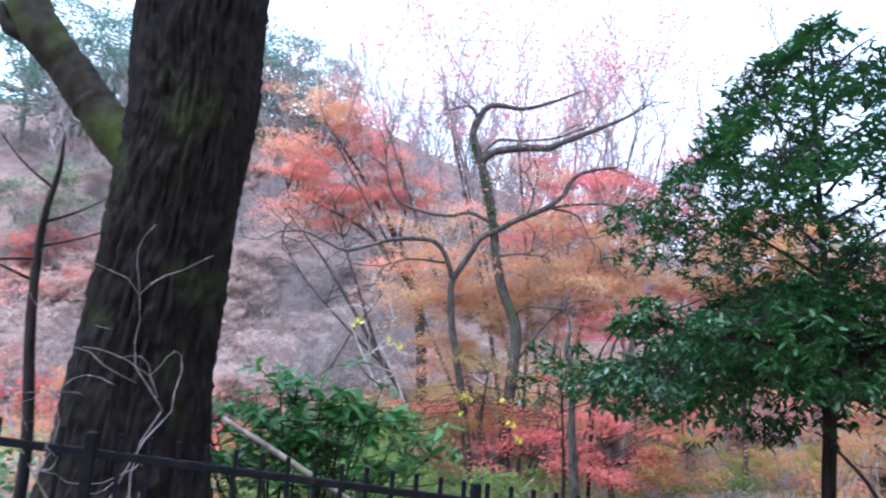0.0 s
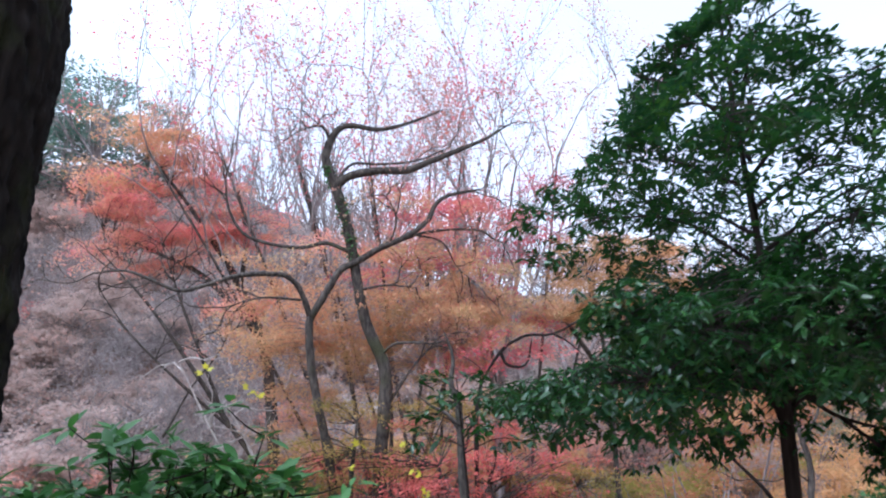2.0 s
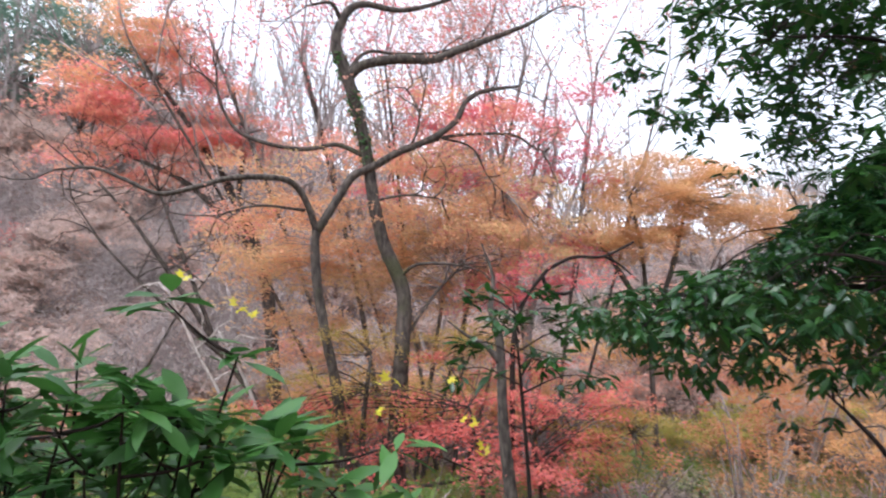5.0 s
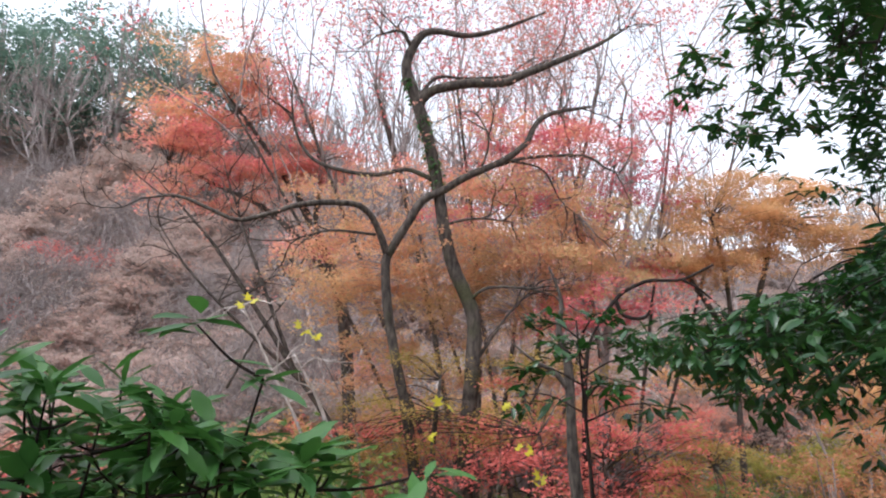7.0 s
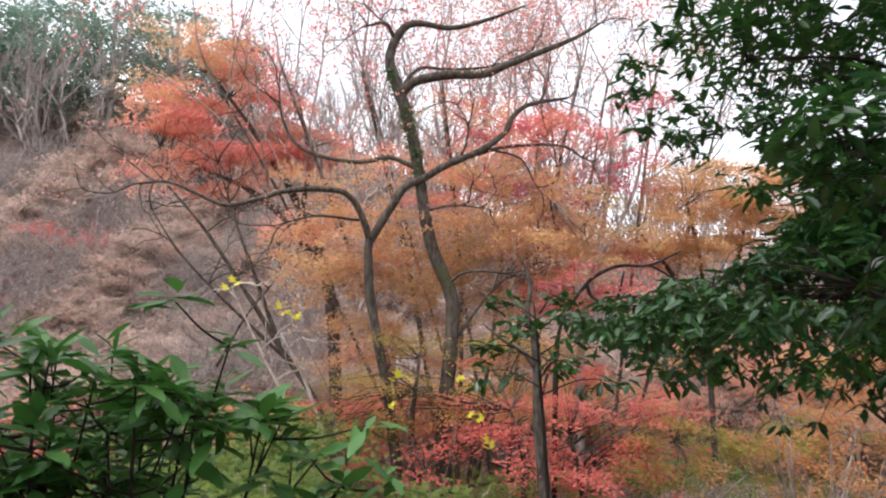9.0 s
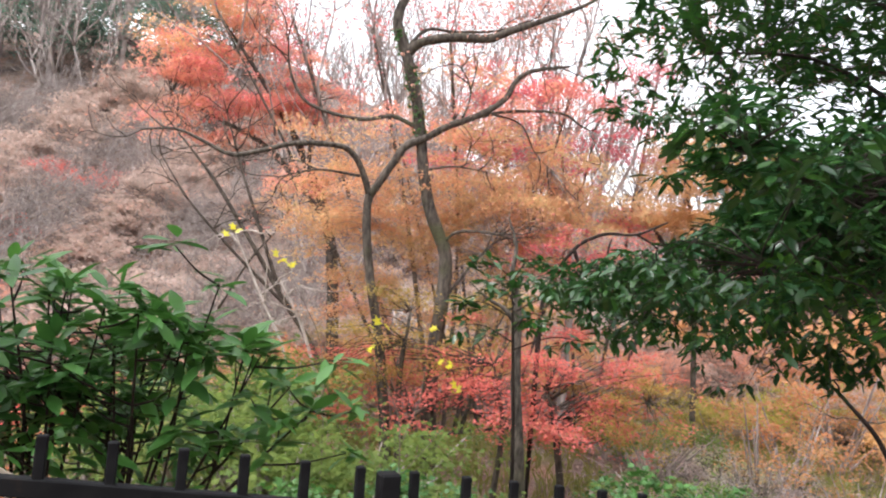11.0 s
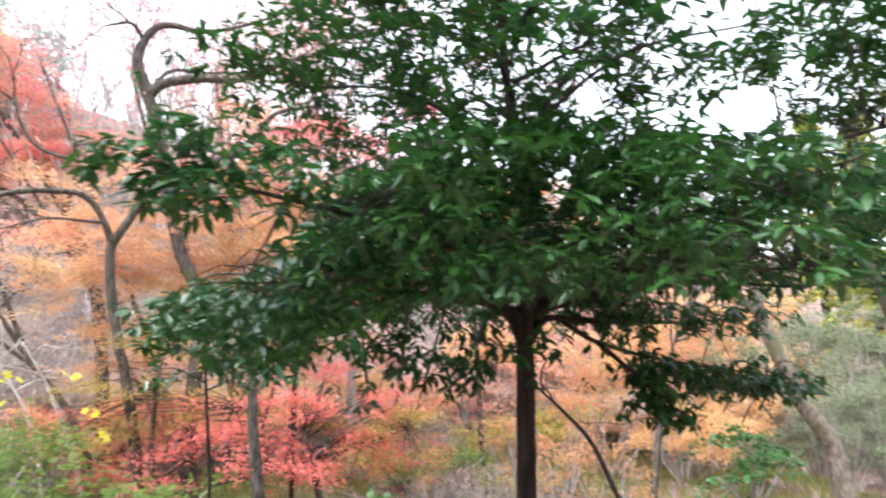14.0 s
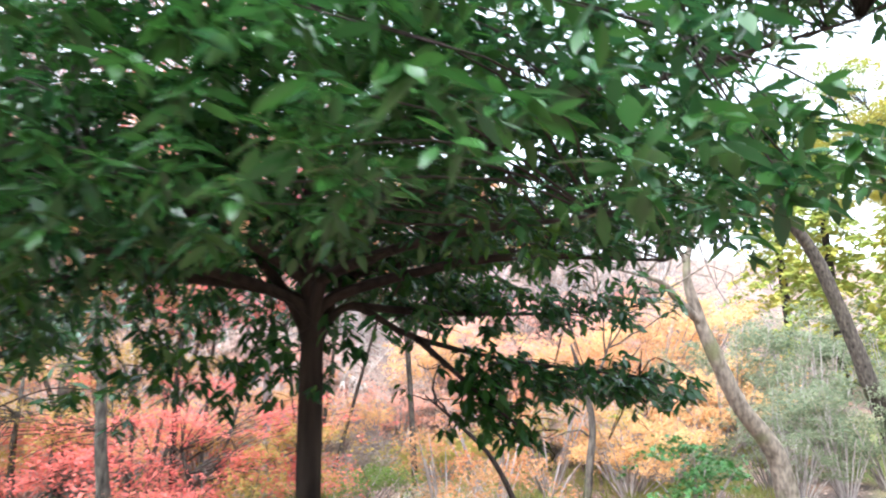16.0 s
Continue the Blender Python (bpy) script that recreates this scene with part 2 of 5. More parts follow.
def grow(start, way, length, radius, levels, tips, out, bend=0.35, up=0.15, kids=3, sides=5, spread=0.7):
    """A limb that forks again and again; its pieces go to out, the ends of its twigs to tips."""
    n = 5
    pts, d, p = [np.array(start, float)], unit(np.array(way, float)), np.array(start, float)
    for i in range(n):
        d = unit(d + rng.normal(0, bend / 2, 3) + np.array([0, 0, up * 0.3]))
        p = p + d * length / n
        pts.append(p)
    out.append(tube(pts, np.linspace(radius, radius * 0.45, n + 1), sides if levels > 0 else 3))
    if levels == 0:
        tips.append((pts[-1], d))
        tips.append((pts[-3], d))
        return
    for k in range(kids):
        i = int(rng.integers(2, n + 1)) if k else n
        q = unit(d + rng.normal(0, spread, 3) + np.array([0, 0, up]))
        grow(pts[i], q, length * rng.uniform(0.5, 0.78), radius * 0.58, levels - 1, tips, out, bend, up, kids, max(3, sides - 1), spread)


# leaf outlines, one unit long along +y, face up
OVAL_V = np.array([(0, 0, 0), (0.13, 0.28, 0.03), (0.17, 0.55, 0.03), (0.09, 0.83, 0.0), (0, 1, -0.06), (-0.09, 0.83, 0.0), (-0.17, 0.55, 0.03), (-0.13, 0.28, 0.03), (0, 0.28, 0), (0, 0.55, -0.005), (0, 0.83, -0.03)])
OVAL_F = [[0, 1, 8], [1, 2, 9, 8], [2, 3, 10, 9], [3, 4, 10], [0, 8, 7], [8, 9, 6, 7], [9, 10, 5, 6], [10, 4, 5]]
PLAIN_V = np.array([(0, 0, 0), (0.24, 0.42, 0.04), (0, 1, -0.04), (-0.24, 0.42, 0.04)])
PLAIN_F = [[0, 1, 2, 3]]
STAR_V = np.array([(0, 0, 0), (0.42, 0.12, -0.04), (0.2, 0.34, 0.02), (0.52, 0.66, -0.05), (0.14, 0.58, 0.02), (0, 1.0, -0.06), (-0.14, 0.58, 0.02), (-0.52, 0.66, -0.05), (-0.2, 0.34, 0.02), (-0.42, 0.12, -0.04)])
STAR_F = [[0, 1, 2, 8, 9], [2, 3, 4, 6, 7, 8], [4, 5, 6]]
NEEDLE_V = np.array([(0, 0, 0), (0.05, 0.5, 0.02), (0, 1, -0.05), (-0.05, 0.5, 0.02)])


def turns(y, z):
    """Rotation matrices whose y axes are y and whose z axes lie towards z."""
    y = unit(y)
    x = unit(np.cross(y, z))
    return np.stack([x, y, np.cross(x, y)], axis=2)


def scattered(shape_v, shape_f, at, rot, size):
    """One joined set of leaves: the outline at every place, turned and sized."""
    n, k = len(at), len(shape_v)
    v = np.einsum("nij,kj->nki", rot, shape_v) * np.asarray(size)[:, None, None] + at[:, None]
    faces = []
    for f in shape_f:
        faces.append((np.array(f)[None] + (np.arange(n) * k)[:, None]).tolist())
    return v.reshape(-1, 3), [q for group in faces for q in group]


def flat_leaves(at, size, tilt=0.45, droop=0.15):
    """Places to (places, turns, sizes) of leaves that lie roughly flat."""
    n = len(at)
    a = rng.uniform(0, 2 * np.pi, n)
    y = np.stack([np.cos(a), np.sin(a), rng.normal(-droop, 0.25, n)], 1)
    z = np.stack([rng.normal(0, tilt, n), rng.normal(0, tilt, n), np.ones(n)], 1)
    return at, turns(y, z), size * rng.uniform(0.7, 1.25, n)


def layered(blobs, per_area, spray=0.42, tilt=0.12, gap=0.0):
    """Leaf places in flat sprays that fill flattened clouds (x, y, z, half width, half height)."""
    out, mids = [], []
    for x, y, z, rx, rz in blobs:
        n = max(3, int(7 * rx * rx * (1 + rz) / (spray * spray * 4) + 2))
        for _ in range(n):
            d = unit(rng.normal(0, 1, 3)) * rng.uniform(0.25, 1) ** 0.5
            c = np.array([x + d[0] * rx, y + d[1] * rx * 0.8, z + d[2] * rz])
            r = spray * rng.uniform(0.4, 1.6)
            k = int(per_area * r * r * 3)
            a, q = rng.uniform(0, 2 * np.pi, k), rng.uniform(0, 1, k) ** 0.6 * r
            sx, sy = rng.normal(0, tilt, 2)
            px, py = q * np.cos(a) * 1.25, q * np.sin(a)
            pz = px * sx + py * sy - 0.18 * q * q / r + rng.normal(0, 0.06, k)
            out.append(c + np.stack([px, py, pz], 1))
            mids.append(c)
    at = np.vstack(out)
    keep = np.array([noise.noise((p[0] * 1.5, p[1] * 1.5, p[2] * 2.6)) > -0.12 + gap for p in at.tolist()])
    return at[keep], np.array(mids)


def twigs_between(mids, line, radius=0.006, every=1):
    """Thin twigs that carry sprays at mids from the nearest points of a set of limb points."""
    pieces = []
    for m in mids[::every]:
        d = np.linalg.norm(line - m, axis=1)
        a = line[int(np.argmin(d))]
        h = (a + m) / 2 + rng.normal(0, 0.08, 3) + np.array([0, 0, 0.08 * min(d.min(), 2)])
        pieces.append(limb([(*a, radius * 1.8), (*h, radius * 1.3), (*m, radius * 0.6)], 3, 3, 0))
    return pieces


# ---- ground ----
FENCE_AT, FENCE_TURN, FENCE_FALL, GAP = (-0.58, 4.44, 0.83), 0.262, -0.107, 0.16


def past_fence(x, y):
    c, s = math.cos(FENCE_TURN), math.sin(FENCE_TURN)
    return -(x - FENCE_AT[0]) * s + (y - FENCE_AT[1]) * c


def ease(a, b, v):
    t = min(1.0, max(0.0, (v - a) / (b - a)))
    return t * t * (3 - 2 * t)


def ground_at(x, y):
    xs = max(-14.0, min(16.0, x))
    z = -0.1 * xs - 0.02 * max(-10.0, min(6.0, y))
    valley = -1.7 - 0.02 * xs + 0.07 * max(0.0, min(12.0, y - 11))
    hill = max(0.0, y - 21)
    slope = 0.66 - 0.29 * ease(-12, 18, x)
    valley += slope * (hill - 3 * (1 - math.exp(-hill / 3))) if hill < 32 else slope * (29 + 8 * (1 - math.exp(-(hill - 32) / 8)))
    d = past_fence(x, y)
    k = ease(0.25, 6.0, d)
    bumps = noise.noise((x * 0.35, y * 0.35, 0.3)) * 0.35 + noise.noise((x * 1.3, y * 1.3, 2.0)) * 0.08
    # unseen bank behind the camera, added to block sky light from that side
    shade_bank = 9 * ease(6.3, 24, -d)
    return z * (1 - k) + valley * k + bumps * k + shade_bank


def axis_steps(lo, hi, near_lo, near_hi, fine):
    mid = np.arange(near_lo, near_hi, fine)
    out_hi = near_hi + np.geomspace(1, hi - near_hi + 1, 26) - 1
    out_lo = near_lo - (np.geomspace(1, near_lo - lo + 1, 26) - 1)[::-1]
    return np.unique(np.round(np.concatenate([out_lo, mid, out_hi]), 3))


def build_ground():
    xs, ys = axis_steps(-900, 900, -30, 40, 0.5), axis_steps(-900, 900, -6, 66, 0.45)
    v = [(x, y, ground_at(x, y)) for y in ys for x in xs]
    w = len(xs)
    f = [[j * w + i, j * w + i + 1, (j + 1) * w + i + 1, (j + 1) * w + i] for j in range(len(ys) - 1) for i in range(w - 1)]
    ob = new("ground", mesh_of("ground", v, f, GROUND))
    tagged(ob, "wooded valley ground covered in fallen leaves and moss", "ground", kind="structure")


build_ground()


# ---- iron fence along the path ----
def box(sx, sy, sz, bevel=0.003):
    bm = bmesh.new()
    bmesh.ops.create_cube(bm, size=1)
    bmesh.ops.scale(bm, vec=(sx, sy, sz), verts=bm.verts)
    bmesh.ops.bevel(bm, geom=bm.edges[:], offset=bevel, segments=1, affect="EDGES")
    return bm


def bm_mesh(name, bm, material):
    me = bpy.data.meshes.new(name)
    bm.to_mesh(me)
    bm.free()
    me.materials.append(material)
    return me


def build_fence():
    root = thing("iron_fence", "black painted iron picket fence beside the path", "fence", at=(0, 0, 0))
    c, s = math.cos(FENCE_TURN), math.sin(FENCE_TURN)

    def spot(k):
        return Vector((FENCE_AT[0] + c * GAP * k, FENCE_AT[1] + s * GAP * k, FENCE_AT[2] + FENCE_FALL * GAP * k))

    picket = bm_mesh("picket", box(0.026, 0.026, 0.96), IRON)
    post_bm = box(0.06, 0.06, 1.12, 0.006)
    post = bm_mesh("post", post_bm, IRON)
    posts = [-38.5, -23.5, -9, 5.5, 20, 34.5]
    for k in range(-38, 35):
        if min(abs(k - q) for q in posts) > 0.3:
            ob = part("picket", picket, root)
            ob.matrix_local = Matrix.Translation(spot(k) - Vector((0, 0, 0.48))) @ pose(0, 0, 0, rng.normal(0, 0.3), rng.normal(0, 0.4), math.degrees(FENCE_TURN))
    for q in posts:
        ob = part("post", post, root)
        ob.matrix_local = Matrix.Translation(spot(q) - Vector((0, 0, 0.57))) @ pose(0, 0, 0, 0, 0, math.degrees(FENCE_TURN))
    for a, b in zip(posts, posts[1:]):
        for drop, name in ((0.125, "top_rail"), (0.83, "bottom_rail")):
            p, q = spot(a) - Vector((0, 0, drop)), spot(b) - Vector((0, 0, drop))
            rail = bm_mesh("rail", box((q - p).length - 0.05, 0.036, 0.046, 0.004), IRON)
            ob = part(name, rail, root)
            ob.matrix_local = Matrix.Translation((p + q) / 2) @ pose(0, 0, 0, 0, math.degrees(-math.atan(FENCE_FALL)), math.degrees(FENCE_TURN))


build_fence()


# ---- old tree with furrowed bark ----
def furrowed(points, per, sides, depth):
    s = smooth_line(points, per)
    p, r = s[:, :3], s[:, 3]
    v = []
    for i in range(len(p)):
        for k in range(sides):
            a = 2 * math.pi * k / sides
            q = (math.cos(a) * 9.5, math.sin(a) * 9.5, p[i, 2] * 2.6)
            ridge = 1 - 2 * abs(noise.noise((q[0] * 1.6, q[1] * 1.6, q[2])))
            crack = noise.noise((q[0] * 3.0, q[1] * 3.0, q[2] * 5))
            lump = noise.noise((math.cos(a) * 1.2, math.sin(a) * 1.2, p[i, 2] * 0.5 + 4))
            rr = r[i] * (1 + 0.07 * lump) + depth * (ridge - 0.4) + depth * 0.5 * crack
            v.append((p[i, 0] + rr * math.cos(a), p[i, 1] + rr * math.sin(a), p[i, 2]))
    f = []
    for i in range(len(p) - 1):
        for k in range(sides):
            f.append([i * sides + k, i * sides + (k + 1) % sides, (i + 1) * sides + (k + 1) % sides, (i + 1) * sides + k])
    return np.array(v), f


def build_old_tree():
    base = ground_at(-2.25, 5.2)
    root = thing("old_tree", "old tree with thick furrowed dark bark and a mossy side limb", "tree")
    trunk = furrowed([(-2.24, 5.2, base - 0.15, 0.82), (-2.22, 5.2, 0.41, 0.57), (-2.21, 5.2, 1.26, 0.48), (-2.15, 5.2, 1.91, 0.455), (-2.11, 5.2, 2.55, 0.445), (-2.05, 5.2, 3.29, 0.465), (-2.08, 5.2, 4.11, 0.48), (-1.98, 5.2, 6.0, 0.42), (-1.9, 5.2, 9.0, 0.36), (-1.8, 5.2, 12.0, 0.22)], 30, 220, 0.05)
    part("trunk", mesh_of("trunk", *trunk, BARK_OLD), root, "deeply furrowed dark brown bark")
    arm = furrowed_limb([(-2.25, 5.15, 2.75, 0.22), (-2.62, 5.1, 3.07, 0.175), (-2.82, 5.08, 3.29, 0.16), (-3.0, 5.05, 3.52, 0.155), (-3.22, 5.0, 3.78, 0.16), (-3.38, 5.0, 4.07, 0.16), (-3.5, 5.0, 4.6, 0.14), (-3.8, 4.9, 5.6, 0.09)])
    limb_ob = part("limb", mesh_of("limb", *arm, BARK_MOSS), root, "limb coated in green moss")
    stub = limb([(-3.1, 5.0, 3.68, 0.09), (-3.32, 4.97, 3.73, 0.07), (-3.46, 4.95, 3.79, 0.055), (-3.56, 4.93, 3.95, 0.03), (-3.75, 4.9, 3.6, 0.012)], 5, 8, 0.1)
    part("broken_stub", mesh_of("stub", *stub, BARK_DARK), root)


def furrowed_limb(points):
    s = smooth_line(points, 10)
    return tube(s[:, :3], s[:, 3] * (1 + rng.uniform(-0.04, 0.04, len(s))), 20, 0.04)


build_old_tree()


def build_sapling():
    base = ground_at(-3.3, 5.7)
    root = thing("bare_sapling", "thin bare sapling with grey twigs beside the old tree", "sapling")
    p = [limb([(-3.22, 5.6, base - 0.05, 0.05), (-3.21, 5.6, 0.57, 0.045), (-3.33, 5.6, 1.62, 0.04), (-3.35, 5.6, 2.36, 0.03), (-3.28, 5.6, 2.85, 0.02), (-3.28, 5.6, 3.14, 0.008)], 4, 8)]
    for z, dx, dz in ((1.9, -0.9, 0.5), (2.1, -0.7, -0.1), (2.4, 0.6, 0.25), (2.2, 0.7, 0.2), (2.7, -0.5, 0.5)):
        p.append(limb([(-3.33, 5.6, z, 0.014), (-3.33 + dx * 0.5, 5.55, z + dz * 0.4, 0.009), (-3.33 + dx, 5.5, z + dz, 0.004)], 4, 4))
    for i, piece in enumerate(p):
        part("twig" if i else "stem", mesh_of("stem", *piece, BARK_DARK), root)
    root = thing("bare_shrub", "leafless shrub of fine pale twigs in front of the trunk", "shrub")
    out, tips = [], []
    for a in range(3):
        grow((-2.15 + 0.05 * a, 4.35, ground_at(-2.1, 4.4) - 0.03), (rng.normal(0, 0.2), rng.normal(0, 0.12), 1), 1.1, 0.007, 2, tips, out, 0.5, 0.0, 3, 4, 0.9)
    part("fine_branching", mesh_of("fine_branching", *joined(out), BARK_TWIG), root)


build_sapling()


# ---- maple with two stems and twisting boughs ----
def limb_xz(rows, depth=14.0, wander=0.0, per=4, sides=8):
    """A limb in an upright plane: rows of x, z, radius; wander bows it towards or away from the path."""
    n = len(rows)
    rows = [(x, z, r * 0.78) for x, z, r in rows]
    return limb([(x, depth + wander * math.sin(2.2 * i / max(1, n - 1)), z, r) for i, (x, z, r) in enumerate(rows)], per, sides, 0.07)


MAPLE_LIMBS = [
    ("trunk", 0.0, [(1.42, -2.1, 0.2), (1.37, -1.04, 0.174), (1.32, -0.21, 0.165), (1.35, 0.64, 0.157), (1.43, 1.51, 0.151), (1.43, 2.13, 0.145), (1.29, 2.49, 0.138), (1.1, 2.94, 0.132), (0.97, 3.49, 0.126), (0.87, 4.14, 0.121), (0.76, 4.71, 0.123), (0.6, 5.28, 0.127), (0.47, 5.66, 0.128), (0.34, 6.05, 0.113), (0.41, 6.4, 0.098), (0.59, 6.69, 0.084), (0.85, 6.77, 0.072), (1.28, 6.72, 0.059), (1.67, 6.8, 0.048), (2.15, 6.99, 0.037), (2.65, 7.23, 0.02)]),
    ("stem", 0.0, [(0.85, -2.1, 0.15), (0.67, -1.04, 0.118), (0.56, -0.13, 0.111), (0.43, 0.72, 0.104), (0.26, 1.49, 0.098), (0.13, 2.19, 0.095), (0.08, 2.82, 0.093), (0.1, 3.05, 0.09)]),
    ("bough", -0.15, [(0.1, 3.03, 0.09), (0.41, 3.56, 0.087), (0.62, 3.9, 0.084), (0.94, 4.07, 0.08), (1.31, 4.3, 0.077), (1.87, 4.57, 0.071), (2.25, 4.88, 0.064), (2.4, 5.18, 0.056), (2.69, 5.4, 0.048), (3.32, 5.55, 0.03)]),
    ("bough", -0.5, [(0.1, 3.03, 0.075), (-0.04, 3.41, 0.068), (-0.23, 3.68, 0.063), (-0.5, 3.76, 0.058), (-1.12, 3.71, 0.053), (-1.63, 3.53, 0.048), (-2.06, 3.42, 0.042), (-2.5, 3.59, 0.036), (-2.93, 3.75, 0.03), (-3.43, 3.71, 0.018)]),
    ("bough", -0.3, [(-0.08, 3.36, 0.032), (-0.75, 3.35, 0.023), (-1.35, 3.18, 0.012)]),
    ("bough", -0.3, [(0.54, 5.5, 0.105), (0.77, 5.7, 0.103), (1.29, 5.81, 0.101), (1.87, 5.83, 0.094), (2.25, 5.99, 0.082), (2.84, 6.26, 0.062), (3.44, 6.56, 0.042), (3.95, 6.91, 0.02)]),
    ("bough", 0.4, [(0.52, 5.6, 0.043), (0.86, 6.06, 0.038), (1.38, 6.14, 0.032), (2.15, 6.27, 0.026), (2.84, 6.57, 0.015)]),
    ("bough", -0.2, [(0.42, 6.45, 0.049), (0.24, 6.64, 0.037), (-0.14, 6.55, 0.02)]),
    ("bough", 0.4, [(0.8, 4.26, 0.051), (0.38, 4.45, 0.048), (-0.07, 4.38, 0.046), (-0.61, 4.45, 0.043), (-1.07, 4.62, 0.039), (-1.3, 4.89, 0.032), (-1.44, 5.26, 0.026), (-1.48, 5.74, 0.014)]),
    ("bough", 0.3, [(1.8, 4.53, 0.042), (2.35, 4.74, 0.036), (3.31, 4.84, 0.029), (3.7, 4.66, 0.022), (3.9, 4.57, 0.012)]),
    ("bough", -0.4, [(1.36, 2.36, 0.036), (1.6, 2.54, 0.03), (2.16, 2.53, 0.024), (2.62, 2.43, 0.012)]),
    ("bough", 0.4, [(1.42, 1.38, 0.036), (1.88, 2.01, 0.03), (2.16, 2.33, 0.024), (2.43, 2.61, 0.012)]),
    ("bough", -0.4, [(0.97, 3.55, 0.032), (1.41, 3.58, 0.023), (1.97, 3.55, 0.01)]),
    ("bough", 0.3, [(2.0, 4.63, 0.03), (2.6, 4.55, 0.02), (2.9, 4.1, 0.012), (3.2, 3.8, 0.006)]),
    ("bough", -0.3, [(1.31, 4.28, 0.03), (1.55, 4.5, 0.025), (1.62, 4.9, 0.02), (1.45, 5.3, 0.01)]),
]
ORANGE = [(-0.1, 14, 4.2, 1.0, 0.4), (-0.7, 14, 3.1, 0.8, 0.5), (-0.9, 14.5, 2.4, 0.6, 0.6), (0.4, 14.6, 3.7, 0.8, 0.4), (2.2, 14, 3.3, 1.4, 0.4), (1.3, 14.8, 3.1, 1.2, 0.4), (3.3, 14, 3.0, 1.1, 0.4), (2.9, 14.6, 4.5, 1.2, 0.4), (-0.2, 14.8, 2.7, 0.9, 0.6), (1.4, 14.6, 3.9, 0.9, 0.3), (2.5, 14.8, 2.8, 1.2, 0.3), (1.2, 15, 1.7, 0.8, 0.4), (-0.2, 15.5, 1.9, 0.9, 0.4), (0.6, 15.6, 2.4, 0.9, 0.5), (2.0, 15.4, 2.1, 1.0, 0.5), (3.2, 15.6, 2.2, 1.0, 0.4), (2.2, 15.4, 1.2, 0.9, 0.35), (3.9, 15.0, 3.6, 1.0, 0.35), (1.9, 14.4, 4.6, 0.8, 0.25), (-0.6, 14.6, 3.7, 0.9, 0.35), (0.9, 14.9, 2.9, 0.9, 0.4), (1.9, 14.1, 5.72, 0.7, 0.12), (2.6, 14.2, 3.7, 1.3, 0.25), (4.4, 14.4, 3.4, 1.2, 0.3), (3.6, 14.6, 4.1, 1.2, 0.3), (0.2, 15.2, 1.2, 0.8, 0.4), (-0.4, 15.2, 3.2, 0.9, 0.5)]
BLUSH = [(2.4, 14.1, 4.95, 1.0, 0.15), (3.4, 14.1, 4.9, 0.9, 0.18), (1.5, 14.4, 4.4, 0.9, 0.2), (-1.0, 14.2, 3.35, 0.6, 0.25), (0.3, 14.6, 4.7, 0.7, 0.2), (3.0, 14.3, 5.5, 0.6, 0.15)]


def build_maple():
    root = thing("maple_tree", "autumn maple with two grey stems, twisting boughs and orange leaf layers", "tree")
    ends = []
    for name, wander, rows in MAPLE_LIMBS:
        v, f = limb_xz(rows, 14.0, wander, 5, 10 if rows[0][2] > 0.1 else 7)
        part(name, mesh_of(name, v, f, BARK_MAPLE), root)
        s = smooth_line([(x, 14.0 + wander * math.sin(2.2 * i / (len(rows) - 1)), z) for i, (x, z, r) in enumerate(rows)], 4)
        ends.append(s[len(s) // 3:])
    tips, out = [], []
    for s in ends[2:]:
        for k in (-1, -2, -4, -5):
            d = s[k] - s[max(-len(s), k - 2)]
            grow(s[k], d + rng.normal(0, 0.12, 3), 0.75, 0.014, 2, tips, out, 0.6, 0.1, 3, 4, 0.7)
    part("fine_branching", mesh_of("fine_branching", *joined(out), BARK_MAPLE), root)
    # ivy on the upper trunk
    p = rng.uniform(4.1, 5.9, 330)
    tx = np.interp(p, [4.14, 4.71, 5.28, 5.66, 6.05], [0.87, 0.76, 0.6, 0.47, 0.34])
    a = rng.uniform(0, 2 * np.pi, 330)
    ivy = np.stack([tx + 0.115 * np.cos(a), 14.0 + 0.115 * np.sin(a), p], 1)
    ivy = ivy[np.array([noise.noise((q[0] * 4, q[1] * 4, q[2] * 2.5)) > -0.1 for q in ivy.tolist()])]
    part("ivy", mesh_of("ivy", *scattered(STAR_V, STAR_F, *flat_leaves(ivy, 0.07, 0.9, 0.4)), LEAF_SHRUB, False), root, "patch of small green ivy leaves")
    line = np.vstack(ends)
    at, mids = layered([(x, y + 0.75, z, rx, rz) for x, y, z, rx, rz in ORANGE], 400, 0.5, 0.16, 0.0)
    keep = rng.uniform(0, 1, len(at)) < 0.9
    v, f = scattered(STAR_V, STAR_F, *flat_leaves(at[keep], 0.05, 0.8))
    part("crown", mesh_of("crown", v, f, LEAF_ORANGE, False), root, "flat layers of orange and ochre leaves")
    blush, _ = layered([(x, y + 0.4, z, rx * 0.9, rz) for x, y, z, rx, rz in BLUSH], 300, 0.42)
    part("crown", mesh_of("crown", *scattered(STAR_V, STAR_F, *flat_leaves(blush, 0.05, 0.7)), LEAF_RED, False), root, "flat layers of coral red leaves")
    last = np.array([t[0] for t in tips])
    last = np.repeat(last, 2, axis=0) + rng.normal(0, 0.09, (len(last) * 2, 3))
    part("crown", mesh_of("crown", *scattered(STAR_V, STAR_F, *flat_leaves(last, 0.05, 0.9)), LEAF_PEACH, False), root, "sparse last pinkish leaves")
    part("fine_branching", mesh_of("fine_branching", *joined(twigs_between(mids, line, 0.004)), BARK_TWIG), root)


build_maple()


